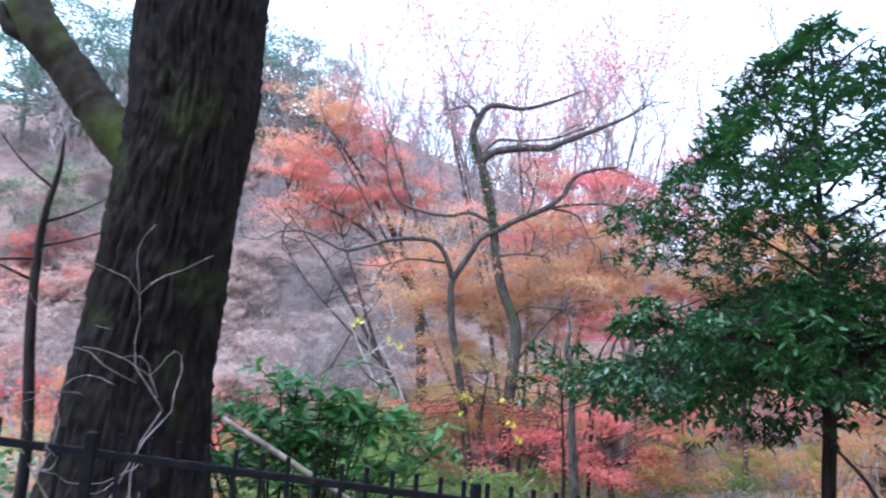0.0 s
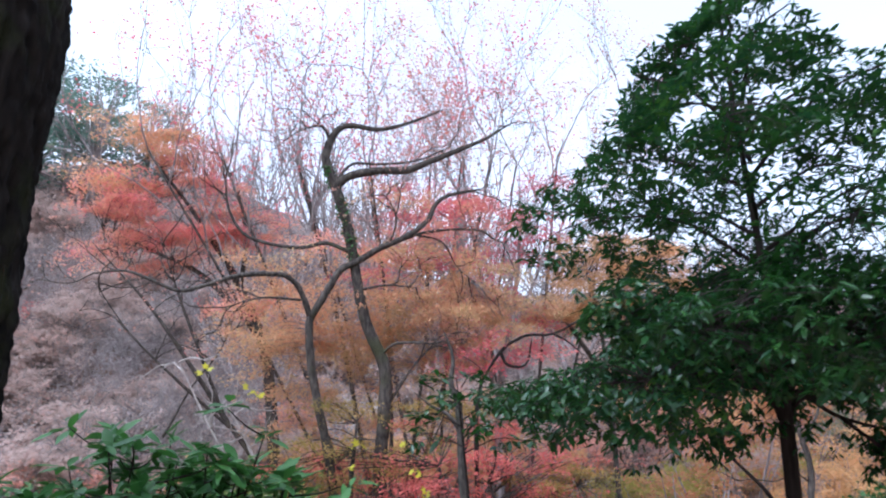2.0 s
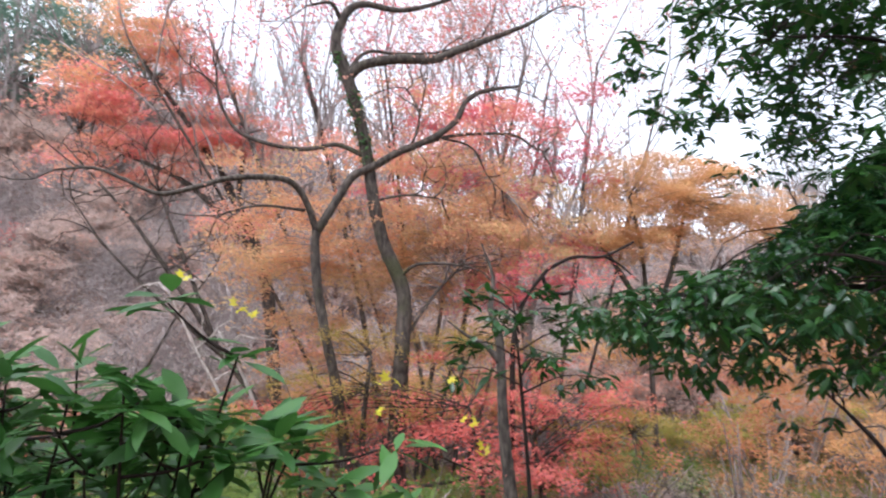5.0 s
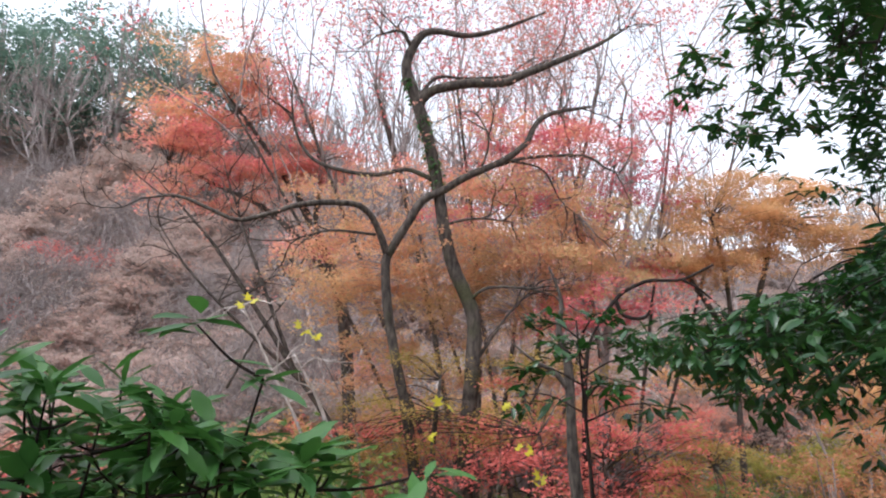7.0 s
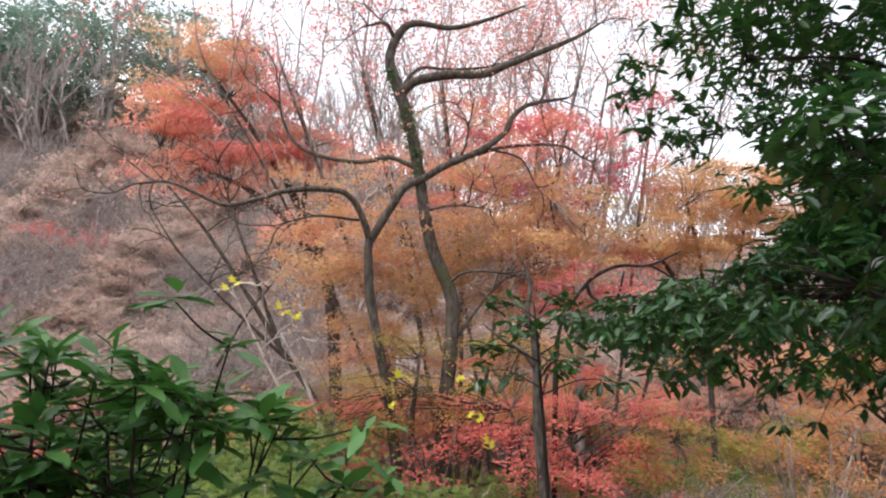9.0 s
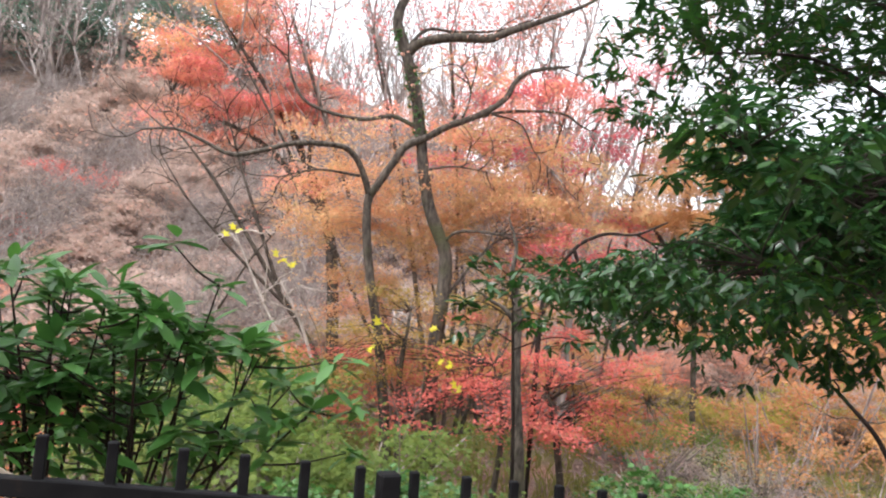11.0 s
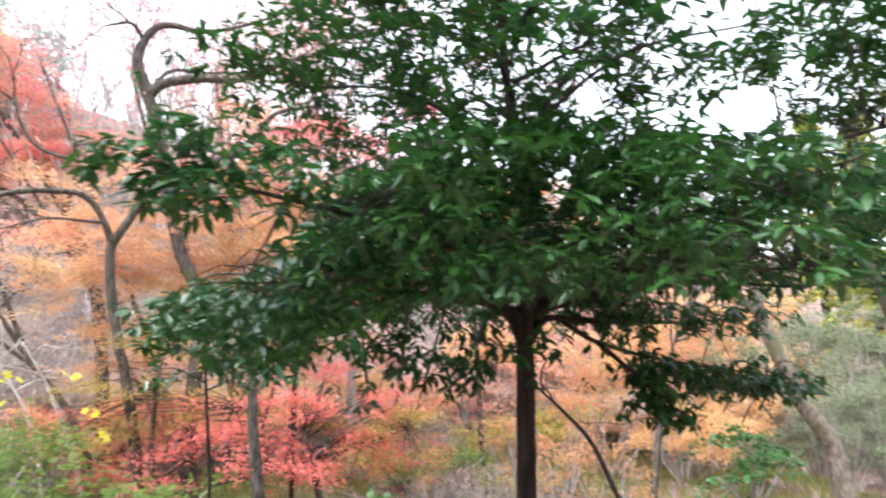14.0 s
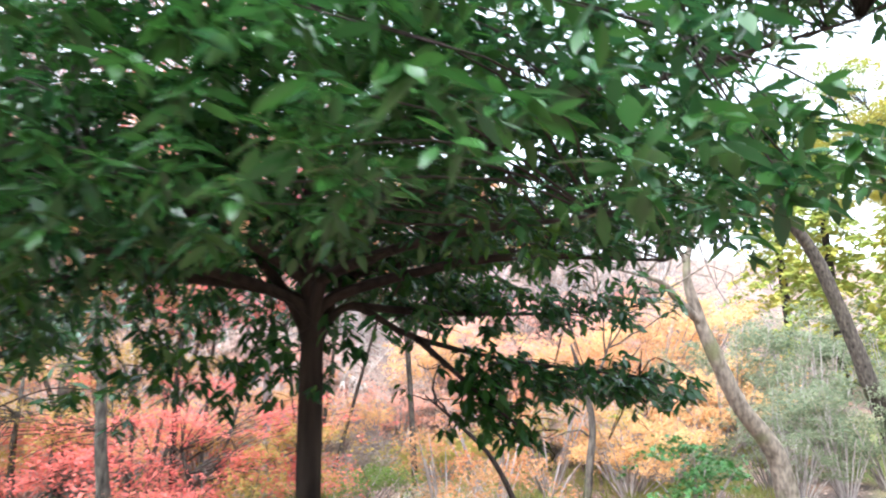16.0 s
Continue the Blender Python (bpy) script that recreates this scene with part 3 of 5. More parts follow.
def build_blob_tree(name, label, blobs, leaf, base, stems, bark, density=260, size=0.065, spray=0.45, mesh_name="crown", gap=0.0):
    """A maple behind: stems as rows of x, y, z, radius, and a crown of layered sprays."""
    root = thing(name, label, "tree")
    lines = []
    for rows in stems:
        part("trunk" if rows is stems[0] else "stem", mesh_of("stem", *limb(rows, 4, 7), bark), root)
        lines.append(smooth_line([r[:3] for r in rows], 5))
    at, mids = layered(blobs, density * 1.05, spray, 0.16, gap)
    v, f = scattered(STAR_V, STAR_F, *flat_leaves(at, size * 0.82, 0.6))
    part("crown", mesh_of(mesh_name, v, f, leaf, False), root)
    line = np.vstack(lines)
    line = line[len(line) // 4:]
    part("fine_branching", mesh_of("fine_branching", *joined(twigs_between(mids, line, 0.006, 1)), bark), root)
    return root


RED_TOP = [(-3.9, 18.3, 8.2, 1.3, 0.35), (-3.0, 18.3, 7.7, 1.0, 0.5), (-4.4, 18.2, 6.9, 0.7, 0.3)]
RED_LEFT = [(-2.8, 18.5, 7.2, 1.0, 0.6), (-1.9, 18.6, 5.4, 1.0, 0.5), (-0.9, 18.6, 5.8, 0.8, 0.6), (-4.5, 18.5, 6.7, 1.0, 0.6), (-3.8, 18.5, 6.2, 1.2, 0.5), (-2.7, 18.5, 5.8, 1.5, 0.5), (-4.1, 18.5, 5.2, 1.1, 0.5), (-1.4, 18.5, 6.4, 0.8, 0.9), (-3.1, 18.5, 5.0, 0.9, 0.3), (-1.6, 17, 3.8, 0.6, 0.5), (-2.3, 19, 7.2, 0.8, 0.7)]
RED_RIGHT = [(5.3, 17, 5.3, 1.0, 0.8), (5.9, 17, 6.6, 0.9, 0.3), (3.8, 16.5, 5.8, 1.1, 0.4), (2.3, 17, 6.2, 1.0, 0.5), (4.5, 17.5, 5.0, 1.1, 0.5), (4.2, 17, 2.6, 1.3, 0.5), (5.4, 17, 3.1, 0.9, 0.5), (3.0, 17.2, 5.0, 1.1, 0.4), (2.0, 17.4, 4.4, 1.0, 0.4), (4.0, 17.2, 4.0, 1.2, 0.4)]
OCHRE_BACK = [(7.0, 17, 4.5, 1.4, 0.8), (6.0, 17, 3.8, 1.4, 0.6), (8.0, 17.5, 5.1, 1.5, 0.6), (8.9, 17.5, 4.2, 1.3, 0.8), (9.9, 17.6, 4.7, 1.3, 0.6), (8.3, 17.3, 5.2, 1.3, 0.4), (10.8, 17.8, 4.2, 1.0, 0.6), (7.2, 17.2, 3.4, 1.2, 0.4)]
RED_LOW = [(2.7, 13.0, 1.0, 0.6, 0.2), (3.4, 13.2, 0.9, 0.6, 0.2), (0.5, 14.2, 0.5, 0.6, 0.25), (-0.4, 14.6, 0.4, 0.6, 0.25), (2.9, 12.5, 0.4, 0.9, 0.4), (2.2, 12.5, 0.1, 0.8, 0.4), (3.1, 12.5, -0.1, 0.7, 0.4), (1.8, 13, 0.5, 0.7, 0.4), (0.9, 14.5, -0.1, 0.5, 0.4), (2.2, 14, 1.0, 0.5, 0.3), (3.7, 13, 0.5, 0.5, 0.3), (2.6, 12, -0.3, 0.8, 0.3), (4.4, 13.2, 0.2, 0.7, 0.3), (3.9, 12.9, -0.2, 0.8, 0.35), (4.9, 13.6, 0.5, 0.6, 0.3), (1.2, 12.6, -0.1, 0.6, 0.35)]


def g0(x, y):
    return ground_at(x, y) - 0.1


def add_crown(root, blobs, leaf, density, size):
    at, mids = layered(blobs, density, 0.45)
    part("crown", mesh_of("crown", *scattered(STAR_V, STAR_F, *flat_leaves(at, size)), leaf, False), root)


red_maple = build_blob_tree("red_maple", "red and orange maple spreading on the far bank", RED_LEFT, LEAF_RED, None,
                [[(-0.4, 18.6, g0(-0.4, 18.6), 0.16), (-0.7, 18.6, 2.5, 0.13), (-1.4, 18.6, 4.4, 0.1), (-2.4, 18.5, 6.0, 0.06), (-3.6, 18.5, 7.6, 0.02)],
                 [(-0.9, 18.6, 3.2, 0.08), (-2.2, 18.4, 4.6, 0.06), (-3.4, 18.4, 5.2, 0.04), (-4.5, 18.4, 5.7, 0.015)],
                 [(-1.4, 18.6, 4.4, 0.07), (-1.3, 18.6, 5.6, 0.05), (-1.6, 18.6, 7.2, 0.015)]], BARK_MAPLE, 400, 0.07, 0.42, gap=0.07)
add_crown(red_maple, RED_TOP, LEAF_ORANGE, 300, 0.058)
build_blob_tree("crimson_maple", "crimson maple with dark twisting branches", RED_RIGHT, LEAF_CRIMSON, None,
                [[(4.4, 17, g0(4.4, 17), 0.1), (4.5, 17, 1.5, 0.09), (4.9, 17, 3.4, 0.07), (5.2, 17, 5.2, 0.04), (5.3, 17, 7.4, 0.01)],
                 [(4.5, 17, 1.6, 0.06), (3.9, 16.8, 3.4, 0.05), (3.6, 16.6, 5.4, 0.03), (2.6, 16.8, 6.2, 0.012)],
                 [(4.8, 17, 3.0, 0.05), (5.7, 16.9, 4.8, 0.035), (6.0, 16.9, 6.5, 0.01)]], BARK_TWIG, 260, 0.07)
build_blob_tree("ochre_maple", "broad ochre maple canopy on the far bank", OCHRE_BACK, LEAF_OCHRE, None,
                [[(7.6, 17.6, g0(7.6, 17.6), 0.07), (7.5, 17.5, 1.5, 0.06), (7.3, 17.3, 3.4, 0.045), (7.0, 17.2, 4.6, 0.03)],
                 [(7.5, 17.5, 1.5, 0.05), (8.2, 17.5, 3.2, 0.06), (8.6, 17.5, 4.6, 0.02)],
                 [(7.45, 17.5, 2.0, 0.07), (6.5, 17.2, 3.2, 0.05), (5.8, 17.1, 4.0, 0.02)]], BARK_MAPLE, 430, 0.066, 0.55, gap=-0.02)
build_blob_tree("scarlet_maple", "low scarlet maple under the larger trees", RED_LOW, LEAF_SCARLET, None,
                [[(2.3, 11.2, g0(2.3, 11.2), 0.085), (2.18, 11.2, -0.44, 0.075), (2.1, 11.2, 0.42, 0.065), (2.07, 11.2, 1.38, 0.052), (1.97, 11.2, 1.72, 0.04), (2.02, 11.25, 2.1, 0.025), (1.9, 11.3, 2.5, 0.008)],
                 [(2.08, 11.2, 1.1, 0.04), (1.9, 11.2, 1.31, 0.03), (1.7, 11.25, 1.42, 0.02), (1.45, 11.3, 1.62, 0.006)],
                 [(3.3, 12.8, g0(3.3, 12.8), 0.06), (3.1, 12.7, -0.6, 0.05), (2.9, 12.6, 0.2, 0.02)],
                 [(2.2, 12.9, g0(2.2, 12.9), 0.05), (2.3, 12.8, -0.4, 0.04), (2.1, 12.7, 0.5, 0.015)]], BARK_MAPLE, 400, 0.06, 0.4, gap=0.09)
build_blob_tree("olive_maple", "low maple with olive and ochre leaf layers", [(0.4, 13.6, 0.9, 0.7, 0.25), (1.1, 13.2, 0.5, 0.7, 0.2), (-0.2, 13.8, 0.2, 0.8, 0.25), (1.9, 13.4, 0.9, 0.6, 0.2), (3.9, 12.4, 0.35, 0.7, 0.25), (4.6, 12.8, 0.1, 0.7, 0.25), (0.7, 14.0, 1.4, 0.7, 0.2), (2.4, 13.6, 1.4, 0.7, 0.2), (4.2, 12.4, -0.3, 0.8, 0.3)], LEAF_OLIVE, None,
                [[(0.9, 13.9, g0(0.9, 13.9), 0.05), (0.8, 13.8, 0.0, 0.045), (0.9, 13.7, 1.2, 0.02)],
                 [(0.85, 13.85, -0.6, 0.035), (1.8, 13.5, 0.2, 0.025), (2.4, 13.5, 1.3, 0.01)],
                 [(0.85, 13.85, -0.8, 0.03), (2.6, 13.0, -0.4, 0.025), (4.4, 12.6, 0.1, 0.01)]], BARK_MAPLE, 420, 0.055, 0.35, gap=0.02)


def build_twisted_branch():
    root = thing("twisted_maple", "small dark maple with a twisted bare bough and crimson leaves", "tree")
    part("trunk", mesh_of("trunk", *limb([(2.75, 13, g0(2.75, 13), 0.027), (2.8, 13, 0.3, 0.040), (2.84, 13, 1.34, 0.037), (2.97, 13, 1.84, 0.020), (3.32, 13, 2.34, 0.030), (3.59, 13, 2.52, 0.027), (3.85, 13, 2.61, 0.024), (4.29, 13, 2.63, 0.020), (4.79, 13, 2.86, 0.018)], 5, 8), BARK_DARK), root)
    part("bough", mesh_of("bough", *limb([(3.3, 13, 2.32, 0.03), (3.42, 13, 2.1, 0.026), (3.75, 13, 2.1, 0.022), (3.89, 13, 2.53, 0.012)], 5, 6), BARK_DARK), root)
    part("bough", mesh_of("bough", *limb([(4.29, 13, 2.63, 0.02), (4.55, 13, 2.5, 0.016), (4.85, 13, 2.25, 0.008)], 5, 6), BARK_DARK), root)
    at, mids = layered([(3.3, 13.2, 2.5, 0.7, 0.2), (4.2, 13.2, 2.4, 0.6, 0.25), (2.8, 13.2, 2.0, 0.5, 0.2)], 120, 0.3)
    part("crown", mesh_of("crown", *scattered(STAR_V, STAR_F, *flat_leaves(at, 0.055)), LEAF_CRIMSON, False), root)


build_twisted_branch()


def build_thin_tree(label, stems, y, leaf, keep, tall=6.2):
    root = thing("tall_thin_tree", label, "tree")
    out, tips = [], []
    for x, dx, r in stems:
        p0 = np.array([x, y, g0(x, y)])
        top = p0 + np.array([dx * tall, rng.normal(0, 0.5), tall])
        part("stem", mesh_of("stem", *limb([(*p0, r * 0.75), (*(p0 * 0.5 + top * 0.5 + rng.normal(0, 0.12, 3)), r * 0.6), (*top, r * 0.4)], 5, 6), BARK_MAPLE), root)
        for k in range(6):
            q = p0 + (top - p0) * (0.5 + 0.1 * k)
            grow(q, (dx + rng.normal(0, 0.45), rng.normal(0, 0.3), 1.1), 2.5, r * 0.4, 3, tips, out, 0.3, 0.22, 3, 4, 0.5)
    part("fine_branching", mesh_of("fine_branching", *joined(out), BARK_TWIG), root)
    at = np.array([t[0] for t in tips])
    at = np.repeat(at, 7, axis=0) + rng.normal(0, 0.16, (len(at) * 7, 3))
    at = at[rng.uniform(0, 1, len(at)) < keep]
    part("crown", mesh_of("crown", *scattered(STAR_V, STAR_F, *flat_leaves(at, 0.07, 0.9)), leaf, False), root, "sparse last leaves")


build_thin_tree("tall bare tree with several thin stems and last red leaves", [(1.5, -0.38, 0.075), (1.8, -0.22, 0.08), (2.0, -0.05, 0.065), (2.2, 0.12, 0.065), (2.3, 0.25, 0.06), (1.4, -0.55, 0.06)], 17.4, LEAF_CRIMSON, 0.55, 8.8)
build_thin_tree("tall bare tree with thin stems and faded ochre leaves", [(5.4, -0.1, 0.06), (5.7, 0.12, 0.065), (6.0, 0.3, 0.055)], 19.0, LEAF_PEACH, 0.6, 9.5)
build_thin_tree("tall bare tree with thin stems and thinning pinkish leaves", [(2.9, -0.12, 0.06), (3.2, 0.1, 0.06), (3.4, 0.24, 0.05), (2.7, -0.3, 0.05)], 18.2, LEAF_PEACH, 0.65, 9.3)


# ---- broadleaf evergreen beyond the fence ----
EV = np.array([3.46, 6.3])


def whorls(at, away, size, count=8):
    """Rosettes of drooping leaves at twig ends."""
    n = len(at)
    a = rng.uniform(0, 2 * np.pi, (n, 1)) + np.linspace(0, 2 * np.pi, count, endpoint=False)[None] + rng.normal(0, 0.2, (n, count))
    out = np.stack([np.cos(a), np.sin(a), rng.normal(-0.35, 0.4, (n, count))], 2) + 0.45 * away[:, None]
    z = np.zeros((n, count, 3)) + np.array([0, 0, 1.0]) + rng.normal(0, 0.3, (n, count, 3))
    p = np.repeat(at[:, None], count, 1) + rng.normal(0, 0.02, (n, count, 3))
    rot = turns(out.reshape(-1, 3), z.reshape(-1, 3))
    return p.reshape(-1, 3), rot, size * rng.uniform(0.65, 1.2, n * count)


def evergreen_radius(z):
    prof = [(0.95, 0.9), (1.15, 1.9), (1.5, 2.45), (2.0, 2.4), (2.2, 1.9), (2.42, 1.35), (2.65, 1.6), (3.1, 1.85), (3.8, 1.45), (4.4, 0.85), (4.9, 0.3), (5.1, 0.05)]
    return float(np.interp(z, [a for a, _ in prof], [b for _, b in prof]))


def build_evergreen():
    base = ground_at(*EV)
    root = thing("evergreen_tree", "broadleaf evergreen with glossy dark leaves in spreading tiers", "tree")
    x, y = EV
    part("trunk", mesh_of("trunk", *limb([(x - 0.05, y, base - 0.1, 0.085), (x - 0.04, y, 0.0, 0.066), (x - 0.02, y, 0.52, 0.06), (x, y, 1.1, 0.058), (x + 0.01, y, 1.45, 0.045), (x, y, 2.2, 0.036), (x - 0.06, y, 3.2, 0.026), (x - 0.1, y, 4.2, 0.02), (x - 0.12, y, 4.95, 0.008)], 6, 12, 0.03), BARK_DARK), root)
    limbs, lines = [], []
    for k in range(26):
        z0 = 1.2 + 0.135 * k if k > 6 else 1.36 + 0.05 * k
        a = k * 2.4 + 0.3
        r = evergreen_radius(min(4.9, z0 + 0.35)) * 0.85
        if 1.3 < z0 < 2.3:
            r *= 1 - 0.5 * max(0.0, math.cos(a - 2.5))
        e = np.array([x + r * math.cos(a), y + r * math.sin(a), z0 + 0.25 + 0.12 * r])
        s = np.array([x, y, z0])
        m = (s + e) / 2 + np.array([0, 0, 0.14 * r])
        rows = [(*s, 0.034 if k < 8 else 0.02), (*m, 0.022 if k < 8 else 0.012), (*e, 0.006)]
        if k < 7:
            c, q = math.cos(a), math.sin(a)
            rows = [(x, y, 1.08 + 0.08 * k, 0.034), (x + 0.08 * c, y + 0.08 * q, 1.3 + 0.08 * k, 0.029), (x + 0.26 * c, y + 0.26 * q, 1.55 + 0.07 * k, 0.024), (x + 0.55 * r * c, y + 0.55 * r * q, 1.72 + 0.06 * k, 0.014), (*e, 0.006)]
        part("limb", mesh_of("limb", *limb(rows, 6, 7), BARK_DARK), root)
        lines.append(smooth_line([q[:3] for q in rows], 8))
    # the low limb that reaches out over the slope
    for low in ([(x, y, 1.6, 0.034), (x + 0.5, y - 0.3, 1.95, 0.028), (x + 1.2, y - 0.8, 2.25, 0.02), (x + 2.2, y - 1.4, 2.5, 0.007)],
                [(x, y, 1.5, 0.03), (x - 0.5, y - 0.35, 1.72, 0.024), (x - 1.2, y - 0.85, 1.8, 0.016), (x - 2.0, y - 1.35, 1.84, 0.006)],
                [(x + 0.02, y, 1.22, 0.026), (x + 0.2, y, 1.38, 0.021), (x + 0.55, y + 0.05, 1.22, 0.016), (x + 1.1, y, 1.08, 0.011), (x + 2.1, y - 0.05, 0.93, 0.006)],
                [(x + 0.55, y + 0.05, 1.22, 0.018), (x + 0.8, y - 0.1, 0.95, 0.013), (x + 1.05, y - 0.15, 0.72, 0.006)],
                [(x + 0.2, y, 1.38, 0.024), (x + 0.8, y + 0.2, 1.36, 0.018), (x + 1.5, y + 0.3, 1.36, 0.01), (x + 2.2, y + 0.3, 1.4, 0.005)]):
        part("limb", mesh_of("limb", *limb(low, 6, 7), BARK_DARK), root)
        lines.append(smooth_line([q[:3] for q in low], 8))
    for ang, zz in ((-0.5, 1.42), (2.9, 1.45), (3.6, 1.42), (-1.2, 1.5)):
        rows = [(x, y, zz - 0.22, 0.036), (x + 0.12 * math.cos(ang), y + 0.1 * math.sin(ang), zz, 0.03), (x + 0.9 * math.cos(ang), y + 0.9 * math.sin(ang), 1.56, 0.02), (x + 1.7 * math.cos(ang), y + 1.7 * math.sin(ang), 1.5, 0.006)]
        part("limb", mesh_of("limb", *limb(rows, 6, 7), BARK_DARK), root)
        lines.append(smooth_line([q[:3] for q in rows], 8))
    line = np.vstack(lines)
    at = []
    while len(at) < 5000:
        z = rng.uniform(1.1, 5.1)
        r = evergreen_radius(z) * (1 + 0.22 * noise.noise((z * 1.2, len(at) * 0.0, 1.0)))
        a = rng.uniform(0, 2 * math.pi)
        r *= 1 - 0.42 * max(0.0, math.cos(a)) * ease(2.2, 2.6, z)
        r *= 1 - 0.45 * max(0.0, math.cos(a - 2.5)) * ease(1.6, 1.95, z) * (1 - ease(2.4, 2.7, z))
        edge = 1 + 0.34 * noise.noise((math.cos(a) * 1.7, math.sin(a) * 1.7, z * 0.9)) + (0.3 * noise.noise((math.cos(a) * 3.1, math.sin(a) * 3.1, z * 2.3 + 3)) if z > 2.2 else 0.0)
        q = rng.uniform(0, 1) ** (0.42 if z > 2.1 else 0.55)
        if rng.uniform() < (r / 2.4) ** 1.2 * (1.5 if z < 2.3 else 0.74):
            hole = noise.noise((x + q * r * math.cos(a) * 1.6, q * r * math.sin(a) * 1.6, z * 2.4))
            low_z = 1.5 - 0.36 * ease(0.8, 1.7, -(r * edge * q * math.cos(a)))
            low_z += 0.55 * ease(1.2, 2.1, r * edge * q * math.cos(a))
            if hole > (-0.3 if z < 2.4 else -0.02) and z > low_z:
                drop = 0.18 * q * q if z > 1.5 else 0.05
                at.append((x + r * edge * q * math.cos(a), y + r * edge * q * math.sin(a), z - drop))
    for _ in range(520):
        d = unit(rng.normal(0, 1, 3)) * rng.uniform(0, 1) ** 0.4
        if noise.noise((d[0] * 2.2, d[1] * 2.2, d[2] * 2.2 + 7)) > -0.2:
            at.append((5.35 + 1.0 * d[0], 5.1 + 0.95 * d[1], 2.88 + 0.4 * d[2]))
    for _ in range(150):
        d = unit(rng.normal(0, 1, 3)) * rng.uniform(0, 1) ** 0.4
        at.append((5.75 + 0.8 * d[0], 5.1 + 0.8 * d[1], 3.25 + 0.35 * d[2]))
    for _ in range(75):
        d = unit(rng.normal(0, 1, 3)) * rng.uniform(0, 1) ** 0.4
        at.append((1.55 + 0.5 * d[0], 5.0 + 0.4 * d[1], 1.85 + 0.2 * d[2]))
    for _ in range(150):
        t = rng.uniform(0.15, 1)
        at.append((x + 0.5 + 1.6 * t, y + rng.normal(0, 0.2), 1.14 - 0.2 * t + rng.normal(0, 0.05) - 0.05))
    for _ in range(120):
        t = rng.uniform(0, 1)
        at.append((x + 0.5 + 1.7 * t, y + 0.25 + rng.normal(0, 0.2), 1.4 + rng.normal(0, 0.07)))
    for _ in range(40):
        t = rng.uniform(0.3, 1)
        at.append((x + 0.6 + 0.45 * t + rng.normal(0, 0.12), y - 0.1 + rng.normal(0, 0.12), 1.12 - 0.42 * t + rng.normal(0, 0.05)))
    for _ in range(100):
        at.append((x - 0.45 + rng.normal(0, 0.4), y + 0.3 + rng.normal(0, 0.4), 1.2 + rng.normal(0, 0.13)))
    at = np.array(at)
    away = unit(at - np.array([x, y, 2.0]))
    p, rot, size = whorls(at, away, 0.096, 9)
    near = np.where((p[:, 1] < 4.75) & (p[:, 2] < 2.6))[0][:290]
    rest = np.setdiff1d(np.arange(len(p)), near)
    crown = part("crown", mesh_of("crown", *scattered(OVAL_V, OVAL_F, p[rest], rot[rest], size[rest]), LEAF_GREEN), root)
    one = mesh_of("leaf", OVAL_V, OVAL_F, LEAF_GREEN)
    for i in near:
        ob = part("leaf", one, crown)
        ob.matrix_local = Matrix.Translation(p[i]) @ Matrix(rot[i].tolist()).to_4x4() @ Matrix.Scale(size[i], 4)
    part("fine_branching", mesh_of("fine_branching", *joined(twigs_between(at[::5], line, 0.003)), BARK_DARK), root)


build_evergreen()


# ---- broadleaf shrub behind the fence ----
def build_fallen_branch():
    root = thing("broken_branch", "grey broken branch leaning behind the fence", "branch")
    part("wood", mesh_of("wood", *limb([(-0.02, 4.86, 0.0, 0.022), (-0.3, 4.72, 0.4, 0.022), (-0.745, 4.6, 0.69, 0.021), (-1.07, 4.6, 0.87, 0.019), (-1.4, 4.6, 1.04, 0.015)], 6, 9, 0.06), BARK_PALE), root)


build_fallen_branch()


